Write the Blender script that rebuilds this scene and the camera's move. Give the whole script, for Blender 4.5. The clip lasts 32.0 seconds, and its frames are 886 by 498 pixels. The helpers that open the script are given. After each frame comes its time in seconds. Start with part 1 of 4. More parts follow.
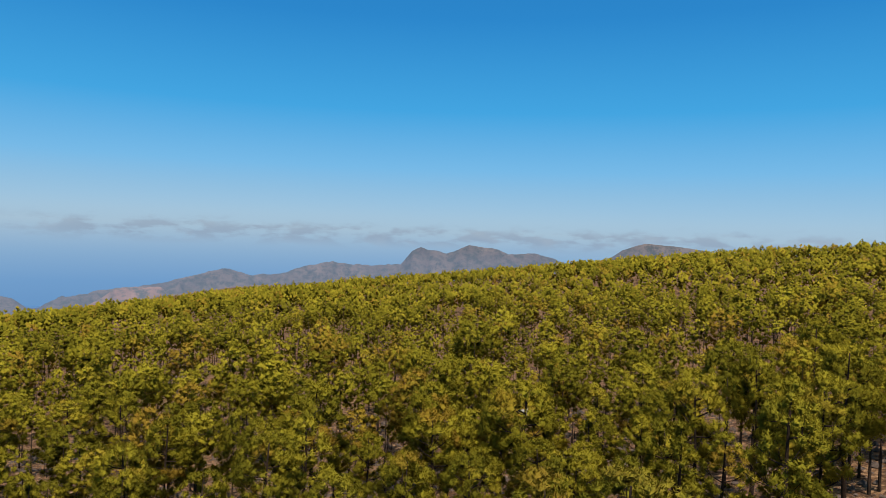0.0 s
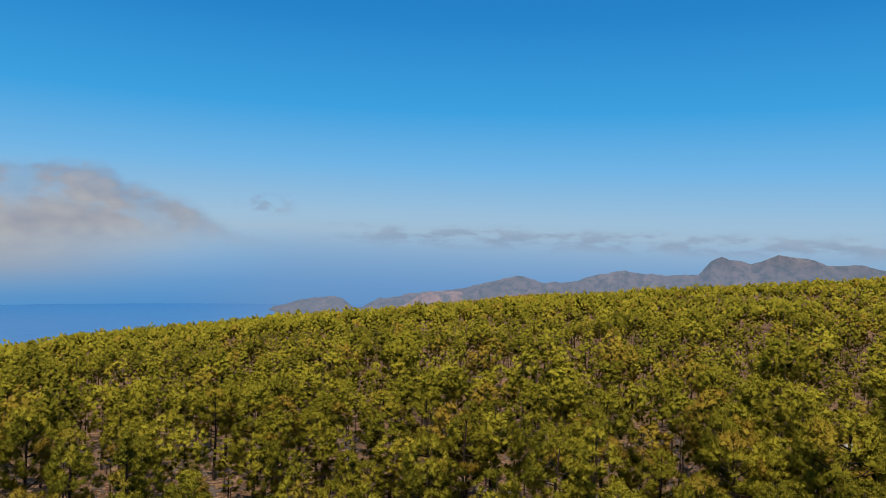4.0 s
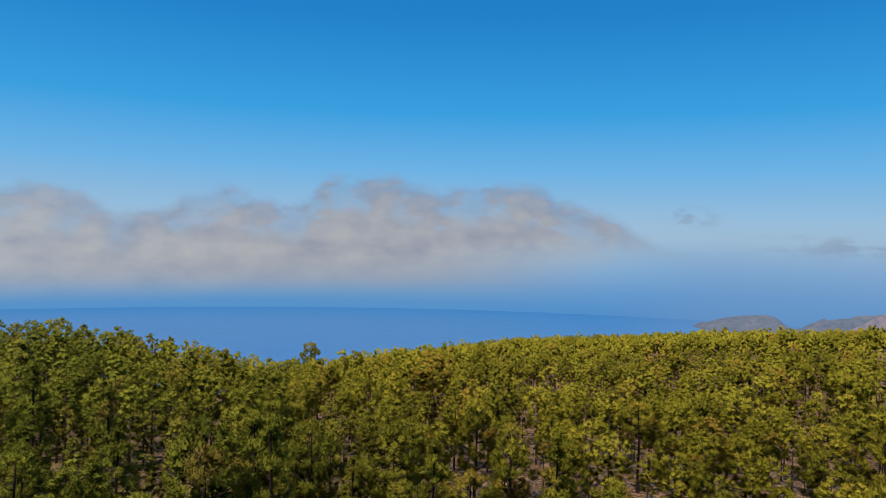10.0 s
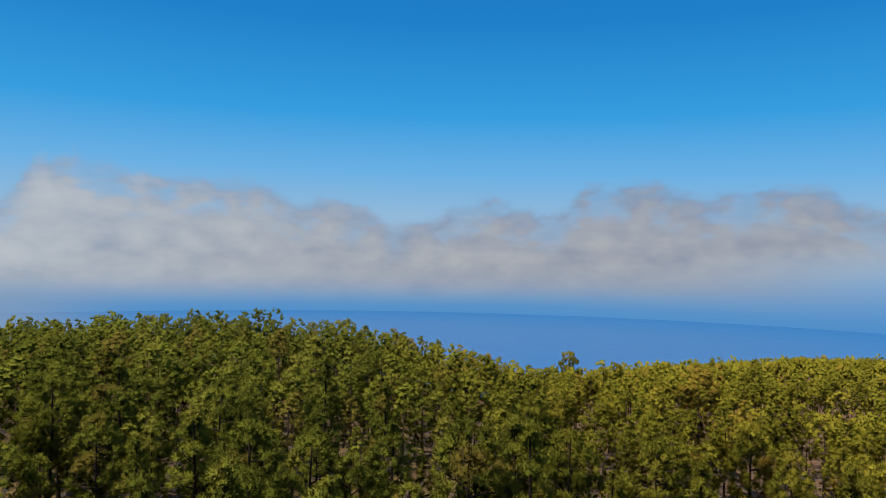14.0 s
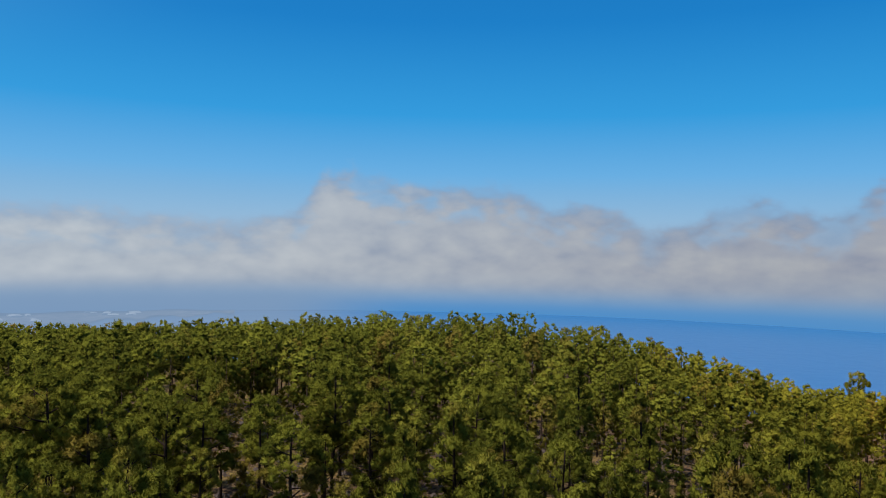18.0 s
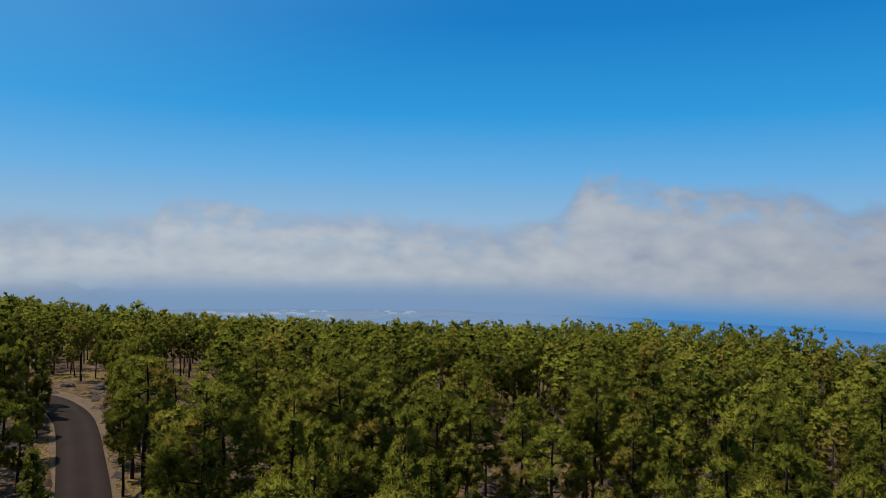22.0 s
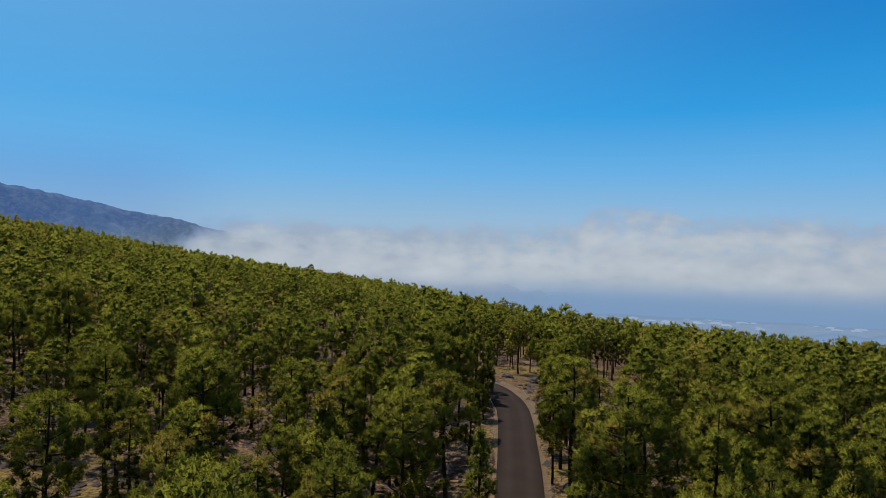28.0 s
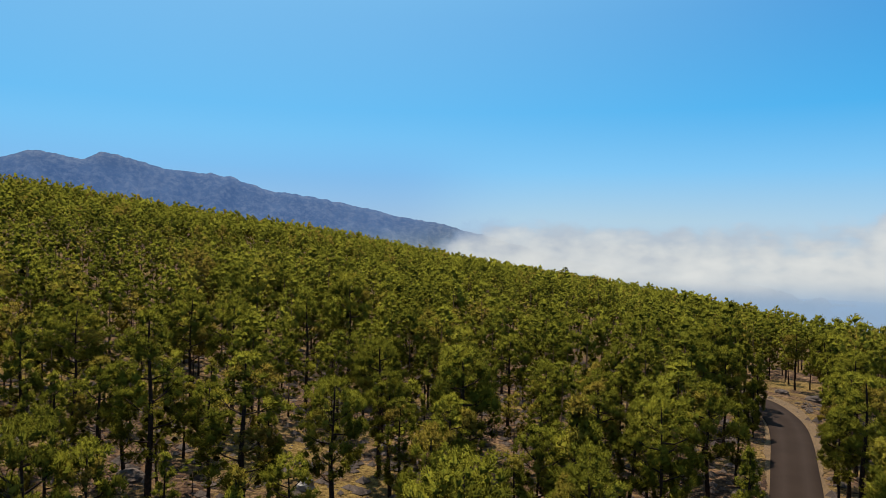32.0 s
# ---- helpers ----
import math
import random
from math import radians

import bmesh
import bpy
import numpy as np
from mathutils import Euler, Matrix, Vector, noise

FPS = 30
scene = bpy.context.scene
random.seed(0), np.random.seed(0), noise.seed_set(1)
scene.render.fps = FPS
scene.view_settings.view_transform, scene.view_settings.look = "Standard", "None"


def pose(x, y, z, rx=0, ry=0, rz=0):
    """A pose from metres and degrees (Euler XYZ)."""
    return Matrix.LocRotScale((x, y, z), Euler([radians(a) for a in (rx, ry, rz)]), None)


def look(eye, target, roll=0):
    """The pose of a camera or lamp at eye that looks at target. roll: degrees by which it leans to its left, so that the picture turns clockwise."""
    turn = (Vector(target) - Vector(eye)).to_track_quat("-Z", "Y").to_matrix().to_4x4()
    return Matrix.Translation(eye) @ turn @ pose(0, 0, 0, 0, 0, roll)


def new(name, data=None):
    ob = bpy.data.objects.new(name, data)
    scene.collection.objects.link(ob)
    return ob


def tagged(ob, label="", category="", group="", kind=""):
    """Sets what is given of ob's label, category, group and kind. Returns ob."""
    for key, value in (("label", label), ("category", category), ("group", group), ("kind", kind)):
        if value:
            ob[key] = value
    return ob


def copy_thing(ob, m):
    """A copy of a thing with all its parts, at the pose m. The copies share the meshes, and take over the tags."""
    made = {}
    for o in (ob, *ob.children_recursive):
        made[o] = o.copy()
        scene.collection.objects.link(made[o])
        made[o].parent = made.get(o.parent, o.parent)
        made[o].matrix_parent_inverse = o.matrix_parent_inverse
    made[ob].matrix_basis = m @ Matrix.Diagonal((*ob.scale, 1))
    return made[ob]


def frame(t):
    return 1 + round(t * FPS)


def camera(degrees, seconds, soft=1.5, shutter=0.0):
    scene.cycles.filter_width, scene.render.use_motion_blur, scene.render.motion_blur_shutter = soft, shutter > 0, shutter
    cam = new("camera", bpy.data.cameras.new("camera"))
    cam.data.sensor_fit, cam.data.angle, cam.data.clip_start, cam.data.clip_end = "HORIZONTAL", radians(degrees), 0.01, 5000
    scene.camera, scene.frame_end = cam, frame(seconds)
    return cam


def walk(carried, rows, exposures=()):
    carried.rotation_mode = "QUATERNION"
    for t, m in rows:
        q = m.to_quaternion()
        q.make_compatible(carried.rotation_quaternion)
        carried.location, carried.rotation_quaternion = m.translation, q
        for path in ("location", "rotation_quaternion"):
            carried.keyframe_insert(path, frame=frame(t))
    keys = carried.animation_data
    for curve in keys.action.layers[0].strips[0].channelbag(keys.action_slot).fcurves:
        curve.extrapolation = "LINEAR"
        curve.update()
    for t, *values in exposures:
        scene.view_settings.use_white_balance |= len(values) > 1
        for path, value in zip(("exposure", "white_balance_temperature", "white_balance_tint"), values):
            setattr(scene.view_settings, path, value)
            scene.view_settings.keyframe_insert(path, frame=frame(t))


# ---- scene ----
# A drone hangs 30 m over a mountain road and turns on the spot: seconds, bearing (from +y, counter-clockwise), tilt, roll.
cam = camera(64.15, 32.0, 0.5)
TURNS = (
    (0, 0.00, -0.60, 1.76), (0.5, 2.84, -0.58, 1.78), (1, 5.58, -0.57, 1.82), (1.5, 8.29, -0.57, 1.86),
    (2, 11.11, -0.58, 1.89), (2.5, 14.08, -0.59, 1.91), (3, 17.19, -0.60, 1.91), (3.5, 20.32, -0.62, 1.91),
    (4, 23.30, -0.64, 1.89), (4.5, 26.25, -0.66, 1.86), (6.5, 37.23, -0.64, 1.80), (7, 39.92, -0.64, 1.78),
    (8, 45.44, -0.62, 1.70), (9, 51.02, -0.57, 1.59), (10, 56.63, -0.50, 1.50), (11, 62.22, -0.43, 1.45),
    (12, 67.40, -0.37, 1.38), (13, 72.41, -0.32, 1.33), (14, 77.35, -0.28, 1.29), (14.5, 79.87, -0.27, 1.26),
    (16.5, 90.00, -0.26, 1.18), (17, 92.55, -0.27, 1.19), (18, 97.65, -0.28, 1.21), (19, 102.76, -0.30, 1.19),
    (20, 108.10, -0.33, 1.16), (21, 113.36, -0.31, 1.19), (22, 118.61, -0.29, 1.21), (23, 123.90, -0.26, 1.21),
    (24, 129.22, -0.25, 1.18), (24.5, 132.06, -0.25, 1.17), (25, 135.08, -0.26, 1.16), (25.5, 137.99, -0.28, 1.17),
    (27.5, 149.18, -0.41, 1.20), (28, 151.84, -0.44, 1.16), (29, 157.00, -0.49, 1.08), (30, 162.11, -0.50, 1.01),
    (31, 167.19, -0.54, 0.97), (32, 172.24, -0.59, 0.95),
)
EYE = 30.0
PATH = [(t, pose(0, 0, EYE, 90 + tilt, 0, bearing) @ pose(0, 0, 0, 0, 0, roll)) for t, bearing, tilt, roll in TURNS]
# the camera's own exposure and white balance drift as it turns
LOOK = ((0, 0.42, 6900, 10), (4, 0.33, 6600, 10), (9, 0.30, 6450, 10), (14, 0.26, 6300, 10), (19, 0.22, 6250, 10), (25, 0.16, 6100, 10), (28, 0.24, 6200, 10),
        (30, 0.45, 6600, 10), (32, 0.62, 7000, 10))
walk(cam, PATH, LOOK)

# ---- world and sun ----
SUN_BEARING, SUN_HEIGHT = 195.0, 65.0


def toward(bearing, height=0.0):
    b, h = radians(bearing), radians(height)
    return Vector((-math.sin(b) * math.cos(h), math.cos(b) * math.cos(h), math.sin(h)))


world = bpy.data.worlds.new("world")
scene.world = world
world.use_nodes = True
wn, wl = world.node_tree.nodes, world.node_tree.links
sky = wn.new("ShaderNodeTexSky")
sky.sky_type = "NISHITA"
sky.sun_disc = False
sky.sun_elevation, sky.sun_rotation = radians(SUN_HEIGHT), radians(-SUN_BEARING)
sky.altitude, sky.air_density, sky.dust_density, sky.ozone_density = 1500, 1.0, 0.2, 2.0
# clear mountain air: the blue deepens fast with height
up = wn.new("ShaderNodeTexCoord")
split = wn.new("ShaderNodeSeparateXYZ")
wl.new(up.outputs["Generated"], split.inputs[0])
deep = wn.new("ShaderNodeValToRGB")
for e, (at, col) in zip([deep.color_ramp.elements[0], deep.color_ramp.elements[1]] + [deep.color_ramp.elements.new(0.5) for _ in range(5)],
                        ((0.0, (0.36, 0.53, 0.68)), (1.0, (0.004, 0.10, 0.36)), (0.03, (0.35, 0.54, 0.72)), (0.10, (0.16, 0.49, 0.86)),
                         (0.18, (0.035, 0.38, 0.82)), (0.30, (0.010, 0.245, 0.66)), (0.5, (0.006, 0.15, 0.48)))):
    e.position, e.color = at, (*col, 1)
wl.new(split.outputs[2], deep.inputs[0])
thin = wn.new("ShaderNodeVectorMath")
thin.operation = "SCALE"
thin.inputs["Scale"].default_value = 0.1
wl.new(sky.outputs[0], thin.inputs[0])
blend = wn.new("ShaderNodeMix")
blend.data_type = "RGBA"
blend.inputs[0].default_value = 0.93
wl.new(thin.outputs[0], blend.inputs[6])
# paler towards the sun
near_sun = wn.new("ShaderNodeVectorMath")
near_sun.operation = "DOT_PRODUCT"
near_sun.inputs[1].default_value = toward(SUN_BEARING, SUN_HEIGHT)
wl.new(up.outputs["Generated"], near_sun.inputs[0])
fade = wn.new("ShaderNodeMapRange")
fade.interpolation_type = "SMOOTHSTEP"
for sock, v in zip(fade.inputs[1:5], (0.33, 0.95, 0.0, 0.9)):
    sock.default_value = v
wl.new(near_sun.outputs["Value"], fade.inputs[0])
pale = wn.new("ShaderNodeMix")
pale.data_type = "RGBA"
wl.new(fade.outputs[0], pale.inputs[0])
wl.new(deep.outputs[0], pale.inputs[6])
pale.inputs[7].default_value = (0.26, 0.62, 0.95, 1)
wl.new(pale.outputs[2], blend.inputs[7])
wl.new(blend.outputs[2], wn["Background"].inputs["Color"])
wn["Background"].inputs["Strength"].default_value = 0.74

sun = new("sun", bpy.data.lights.new("sun", "SUN"))
sun.data.energy, sun.data.angle, sun.data.color = 5.0, radians(0.5), (1.0, 0.95, 0.86)
sun.matrix_world = look(toward(SUN_BEARING, SUN_HEIGHT) * 200, (0, 0, 0))


# ---- materials ----
def material(name):
    m = bpy.data.materials.new(name)
    m.use_nodes = True
    return m, m.node_tree.nodes, m.node_tree.links, m.node_tree.nodes["Principled BSDF"]


def ramp(nodes, stops, mode="LINEAR"):
    r = nodes.new("ShaderNodeValToRGB")
    r.color_ramp.interpolation = mode
    while len(r.color_ramp.elements) < len(stops):
        r.color_ramp.elements.new(0.5)
    for e, (at, col) in zip(r.color_ramp.elements, stops):
        e.position, e.color = at, (*col, 1)
    return r


def noise_node(nodes, links, scale, detail=6.0, rough=0.6, coord=None):
    n = nodes.new("ShaderNodeTexNoise")
    n.inputs["Scale"].default_value, n.inputs["Detail"].default_value, n.inputs["Roughness"].default_value = scale, detail, rough
    if coord is None:
        coord = nodes.new("ShaderNodeNewGeometry").outputs["Position"]
    links.new(coord, n.inputs["Vector"])
    return n


def mixed(nodes, links, fac, a, b, mode="MIX"):
    n = nodes.new("ShaderNodeMix")
    n.data_type, n.blend_type = "RGBA", mode
    for sock, v in ((n.inputs[0], fac), (n.inputs[6], a), (n.inputs[7], b)):
        if isinstance(v, bpy.types.NodeSocket):
            links.new(v, sock)
        elif isinstance(v, tuple):
            sock.default_value = (*v, 1)
        else:
            sock.default_value = v
    return n.outputs[2]


def bumped(nodes, links, shader, height, strength, distance):
    b = nodes.new("ShaderNodeBump")
    b.inputs["Strength"].default_value, b.inputs["Distance"].default_value = strength, distance
    links.new(height, b.inputs["Height"])
    links.new(b.outputs[0], shader.inputs["Normal"])


def stones_of(n, l, scale, lo, hi):
    """Pebbly rubble: a height that rises in each stone, and a tone of its own for each."""
    v = n.new("ShaderNodeTexVoronoi")
    v.inputs["Scale"].default_value = scale
    l.new(n.new("ShaderNodeNewGeometry").outputs["Position"], v.inputs["Vector"])
    q = n.new("ShaderNodeMapRange")
    l.new(v.outputs["Distance"], q.inputs[0])
    for sock, w in zip(q.inputs[1:5], (lo, hi, 1.0, 0.0)):
        sock.default_value = w
    tone = n.new("ShaderNodeSeparateColor")
    l.new(v.outputs["Color"], tone.inputs[0])
    return q.outputs[0], tone.outputs[0]


def earth_material():
    m, n, l, p = material("volcanic_earth")
    big = noise_node(n, l, 0.045, 4)
    mid = noise_node(n, l, 0.35, 6, 0.7)
    fine = noise_node(n, l, 2.2, 8, 0.7)
    height, tone = stones_of(n, l, 1.5, 0.1, 0.5)
    # dark reddish lava rubble with patches of tan litter and dry grass
    soil = ramp(n, ((0.32, (0.030, 0.018, 0.014)), (0.50, (0.072, 0.041, 0.024)), (0.64, (0.122, 0.071, 0.040)), (0.80, (0.20, 0.125, 0.072))))
    l.new(mixed(n, l, 0.45, mid.outputs[0], tone), soil.inputs[0])
    litter = ramp(n, ((0.36, (0.070, 0.040, 0.014)), (0.50, (0.135, 0.086, 0.028)), (0.66, (0.20, 0.135, 0.048))))
    l.new(fine.outputs[0], litter.inputs[0])
    patch = ramp(n, ((0.47, (0, 0, 0)), (0.58, (1, 1, 1))))
    l.new(mixed(n, l, 0.45, big.outputs[0], mid.outputs[0]), patch.inputs[0])
    c = mixed(n, l, patch.outputs[0], soil.outputs[0], litter.outputs[0])
    # paler, sandier ground on the open slope to the north
    where = n.new("ShaderNodeSeparateXYZ")
    l.new(n.new("ShaderNodeNewGeometry").outputs["Position"], where.inputs[0])
    dry = n.new("ShaderNodeMapRange")
    dry.interpolation_type = "SMOOTHSTEP"
    l.new(where.outputs[1], dry.inputs[0])
    dry.inputs[1].default_value, dry.inputs[2].default_value = 20.0, 80.0
    sand = ramp(n, ((0.32, (0.065, 0.034, 0.021)), (0.52, (0.135, 0.072, 0.038)), (0.74, (0.25, 0.145, 0.082))))
    l.new(mixed(n, l, 0.4, mixed(n, l, 0.5, mid.outputs[0], fine.outputs[0]), tone), sand.inputs[0])
    c = mixed(n, l, dry.outputs[0], c, sand.outputs[0])
    l.new(c, p.inputs["Base Color"])
    p.inputs["Roughness"].default_value = 1.0
    p.inputs["Specular IOR Level"].default_value = 0.05
    bumped(n, l, p, mixed(n, l, 0.5, height, fine.outputs[0]), 1.0, 0.6)
    return m


def shoulder_material():
    m, n, l, p = material("road_shoulder_grit")
    a = noise_node(n, l, 0.5, 6, 0.7)
    b = noise_node(n, l, 5.0, 6, 0.7)
    r = ramp(n, ((0.3, (0.030, 0.015, 0.006)), (0.5, (0.085, 0.046, 0.015)), (0.7, (0.16, 0.096, 0.034))))
    l.new(mixed(n, l, 0.5, a.outputs[0], b.outputs[0]), r.inputs[0])
    l.new(r.outputs[0], p.inputs["Base Color"])
    p.inputs["Roughness"].default_value = 0.95
    bumped(n, l, p, b.outputs[0], 0.7, 0.2)
    return m


def asphalt_material():
    m, n, l, p = material("worn_asphalt")
    a = noise_node(n, l, 0.25, 5, 0.6)
    b = noise_node(n, l, 8.0, 6, 0.7)
    uv = n.new("ShaderNodeUVMap").outputs[0]
    sep = n.new("ShaderNodeSeparateXYZ")
    l.new(uv, sep.inputs[0])
    tracks = ramp(n, ((0.0, (0.022, 0.015, 0.012)), (0.12, (0.029, 0.020, 0.016)), (0.27, (0.035, 0.025, 0.021)), (0.42, (0.029, 0.020, 0.016)),
                      (0.58, (0.029, 0.020, 0.016)), (0.73, (0.035, 0.025, 0.021)), (0.88, (0.029, 0.020, 0.016)), (1.0, (0.022, 0.015, 0.012))))
    l.new(sep.outputs[0], tracks.inputs[0])
    mottle = ramp(n, ((0.3, (0.58, 0.56, 0.54)), (0.7, (0.98, 0.94, 0.90))))
    l.new(mixed(n, l, 0.6, a.outputs[0], b.outputs[0]), mottle.inputs[0])
    l.new(mixed(n, l, 1.0, tracks.outputs[0], mottle.outputs[0], "MULTIPLY"), p.inputs["Base Color"])
    p.inputs["Roughness"].default_value = 1.0
    p.inputs["Specular IOR Level"].default_value = 0.05
    bumped(n, l, p, b.outputs[0], 0.3, 0.02)
    return m


def needle_material(name, dark, mid, light, by_object=True):
    m, n, l, p = material(name)
    geo = n.new("ShaderNodeNewGeometry")
    if by_object:
        tint = n.new("ShaderNodeObjectInfo").outputs["Random"]
    else:
        tint = n.new("ShaderNodeAttribute")
        tint.attribute_name = "tint"
        tint = tint.outputs["Fac"]
    both = n.new("ShaderNodeMath")
    both.operation = "MULTIPLY_ADD"
    l.new(geo.outputs["Random Per Island"], both.inputs[0])
    both.inputs[1].default_value = 0.05
    half = n.new("ShaderNodeMath")
    half.operation = "MULTIPLY"
    half.inputs[1].default_value = 0.58
    l.new(tint, half.inputs[0])
    shift = n.new("ShaderNodeMath")
    shift.inputs[1].default_value = 0.19
    l.new(half.outputs[0], shift.inputs[0])
    l.new(shift.outputs[0], both.inputs[2])
    r = ramp(n, ((0.1, dark), (0.5, mid), (0.70, light), (0.79, (0.165, 0.118, 0.022))))
    l.new(both.outputs[0], r.inputs[0])
    n.remove(p)
    d, tr, mx = n.new("ShaderNodeBsdfDiffuse"), n.new("ShaderNodeBsdfTranslucent"), n.new("ShaderNodeMixShader")
    grain = noise_node(n, l, 5.0, 4, 0.75)
    mottle = ramp(n, ((0.34, (0.68, 0.68, 0.68)), (0.66, (1.25, 1.23, 1.18))))
    l.new(grain.outputs[0], mottle.inputs[0])
    green = mixed(n, l, 1.0, r.outputs[0], mottle.outputs[0], "MULTIPLY")
    # northern stand: drier and yellower, plus sun brightness put into its colour
    where = n.new("ShaderNodeSeparateXYZ")
    l.new(geo.outputs["Position"], where.inputs[0])
    dry = n.new("ShaderNodeMapRange")
    dry.interpolation_type = "SMOOTHSTEP"
    l.new(where.outputs[1], dry.inputs[0])
    dry.inputs[1].default_value, dry.inputs[2].default_value = 5.0, 75.0
    green = mixed(n, l, dry.outputs[0], green, mixed(n, l, 1.0, green, (1.62, 1.37, 1.05), "MULTIPLY"))
    l.new(green, d.inputs["Color"])
    l.new(green, tr.inputs["Color"])
    mx.inputs[0].default_value = 0.36
    l.new(d.outputs[0], mx.inputs[1])
    l.new(tr.outputs[0], mx.inputs[2])
    l.new(mx.outputs[0], n["Material Output"].inputs["Surface"])
    return m


def bark_material():
    m, n, l, p = material("dark_pine_bark")
    a = noise_node(n, l, 3.0, 6, 0.7)
    r = ramp(n, ((0.3, (0.010, 0.007, 0.006)), (0.6, (0.036, 0.022, 0.015)), (0.8, (0.07, 0.043, 0.028))))
    l.new(a.outputs[0], r.inputs[0])
    l.new(r.outputs[0], p.inputs["Base Color"])
    p.inputs["Roughness"].default_value = 1.0
    p.inputs["Specular IOR Level"].default_value = 0.05
    bumped(n, l, p, a.outputs[0], 0.8, 0.1)
    return m


def rock_material():
    m, n, l, p = material("dark_lava_rock")
    a = noise_node(n, l, 0.8, 6, 0.7)
    r = ramp(n, ((0.3, (0.020, 0.013, 0.011)), (0.55, (0.07, 0.046, 0.034)), (0.75, (0.16, 0.11, 0.085))))
    l.new(a.outputs[0], r.inputs[0])
    l.new(r.outputs[0], p.inputs["Base Color"])
    p.inputs["Roughness"].default_value = 0.95
    bumped(n, l, p, a.outputs[0], 0.8, 0.2)
    return m


def slope_material(name, low, high, scrub):
    m, n, l, p = material(name)
    a = noise_node(n, l, 0.006, 8, 0.65)
    b = noise_node(n, l, 0.03, 6, 0.7)
    r = ramp(n, ((0.35, low), (0.65, high)))
    l.new(a.outputs[0], r.inputs[0])
    s = ramp(n, ((0.45, (0, 0, 0)), (0.6, (1, 1, 1))))
    l.new(b.outputs[0], s.inputs[0])
    l.new(mixed(n, l, s.outputs[0], r.outputs[0], scrub), p.inputs["Base Color"])
    p.inputs["Roughness"].default_value = 1.0
    bumped(n, l, p, a.outputs[0], 0.6, 30)
    return m


def sea_material():
    m, n, l, p = material("deep_sea")
    p.inputs["Base Color"].default_value = (0.026, 0.108, 0.250, 1)
    p.inputs["Specular IOR Level"].default_value = 0.12
    p.inputs["Roughness"].default_value = 0.35
    a = noise_node(n, l, 0.02, 6, 0.6)
    bumped(n, l, p, a.outputs[0], 0.25, 6)
    return m


EARTH, SHOULDER, ASPHALT, BARK, ROCK = earth_material(), shoulder_material(), asphalt_material(), bark_material(), rock_material()
NEEDLES = needle_material("pine_needles", (0.066, 0.069, 0.010), (0.132, 0.129, 0.016), (0.196, 0.187, 0.023))
FAR_NEEDLES = needle_material("far_pine_needles", (0.066, 0.069, 0.010), (0.132, 0.129, 0.016), (0.196, 0.187, 0.023), False)


# ---- helpers for meshes ----
def part(name, bm, mat, parent=None, label=""):
    me = bpy.data.meshes.new(name)
    bm.to_mesh(me)
    bm.free()
    me.materials.append(mat)
    ob = new(name, me)
    ob.parent = parent
    return tagged(ob, label)


def arrays(name, verts, faces, mat, smooth=False, tint=None, second=None, slots=None, normals=None):
    """A mesh from numpy arrays; faces all with the same number of corners."""
    me = bpy.data.meshes.new(name)
    k = faces.shape[1]
    me.vertices.add(len(verts))
    me.vertices.foreach_set("co", verts.astype(np.float32).ravel())
    me.loops.add(faces.size)
    me.loops.foreach_set("vertex_index", faces.astype(np.int32).ravel())
    me.polygons.add(len(faces))
    me.polygons.foreach_set("loop_start", np.arange(0, faces.size, k, dtype=np.int32))
    me.polygons.foreach_set("use_smooth", np.full(len(faces), smooth))
    if tint is not None:
        me.attributes.new("tint", "FLOAT", "POINT").data.foreach_set("value", tint.astype(np.float32))
    me.materials.append(mat)
    if second is not None:
        me.materials.append(second)
        me.polygons.foreach_set("material_index", slots.astype(np.int32))
    me.update(calc_edges=True)
    if normals is not None:
        me.polygons.foreach_set("use_smooth", np.ones(len(faces), bool))
        me.normals_split_custom_set_from_vertices(normals)
    return me


# ---- the lie of the land ----
# Bearing, then the ground's height at 120, 250, 450 and 800 m from the drone's foot.
LAND = (
    (-60, 8, 20, 38, 70), (-40, 4, 10, 22, 45), (-15, -3, -2, 2, 10), (10, -8, -12, -19, -34), (30, -8, -17, -32, -67), (50, -8, -21, -44, -90),
    (62, -8, -27, -58, -116), (70, -8, -28, -72, -150), (80, -9, -18, -60, -150), (95, -9, -11, -42, -130), (110, -6, -13, -46, -130),
    (125, -3, -14, -40, -115), (140, 0, -9, -34, -86), (150, 1, -4, -18, -53), (165, 3, 2, -2, -10), (185, 7, 12, 20, 38), (205, 10, 24, 42, 74),
    (240, 16, 38, 70, 125), (280, 14, 34, 62, 112), (300, 8, 20, 38, 70))
SEA = -290.0
ROAD = ((145.0, 0), (145.0, 40), (145.25, 84), (145.54, 105), (145.73, 117), (146.1, 127), (146.9, 136), (148.1, 144), (150.4, 151), (153.6, 157), (158, 166), (163, 178))
ROAD_HALF = 2.85


def road_line(step=0.7):
    pts = [toward(b) * d for b, d in ROAD]
    pts = [toward(145.0 + 180) * 60] + pts
    out = []
    for i in range(len(pts) - 1):
        p0, p1, p2, p3 = pts[max(i - 1, 0)], pts[i], pts[i + 1], pts[min(i + 2, len(pts) - 1)]
        k = max(2, int((p2 - p1).length / step))
        for j in range(k):
            u = j / k
            out.append(0.5 * ((2 * p1) + (p2 - p0) * u + (2 * p0 - 5 * p1 + 4 * p2 - p3) * u * u + (3 * p1 - p0 - 3 * p2 + p3) * u ** 3))
    return np.array([(p.x, p.y) for p in out])


LINE = road_line()
COARSE = LINE[::3]


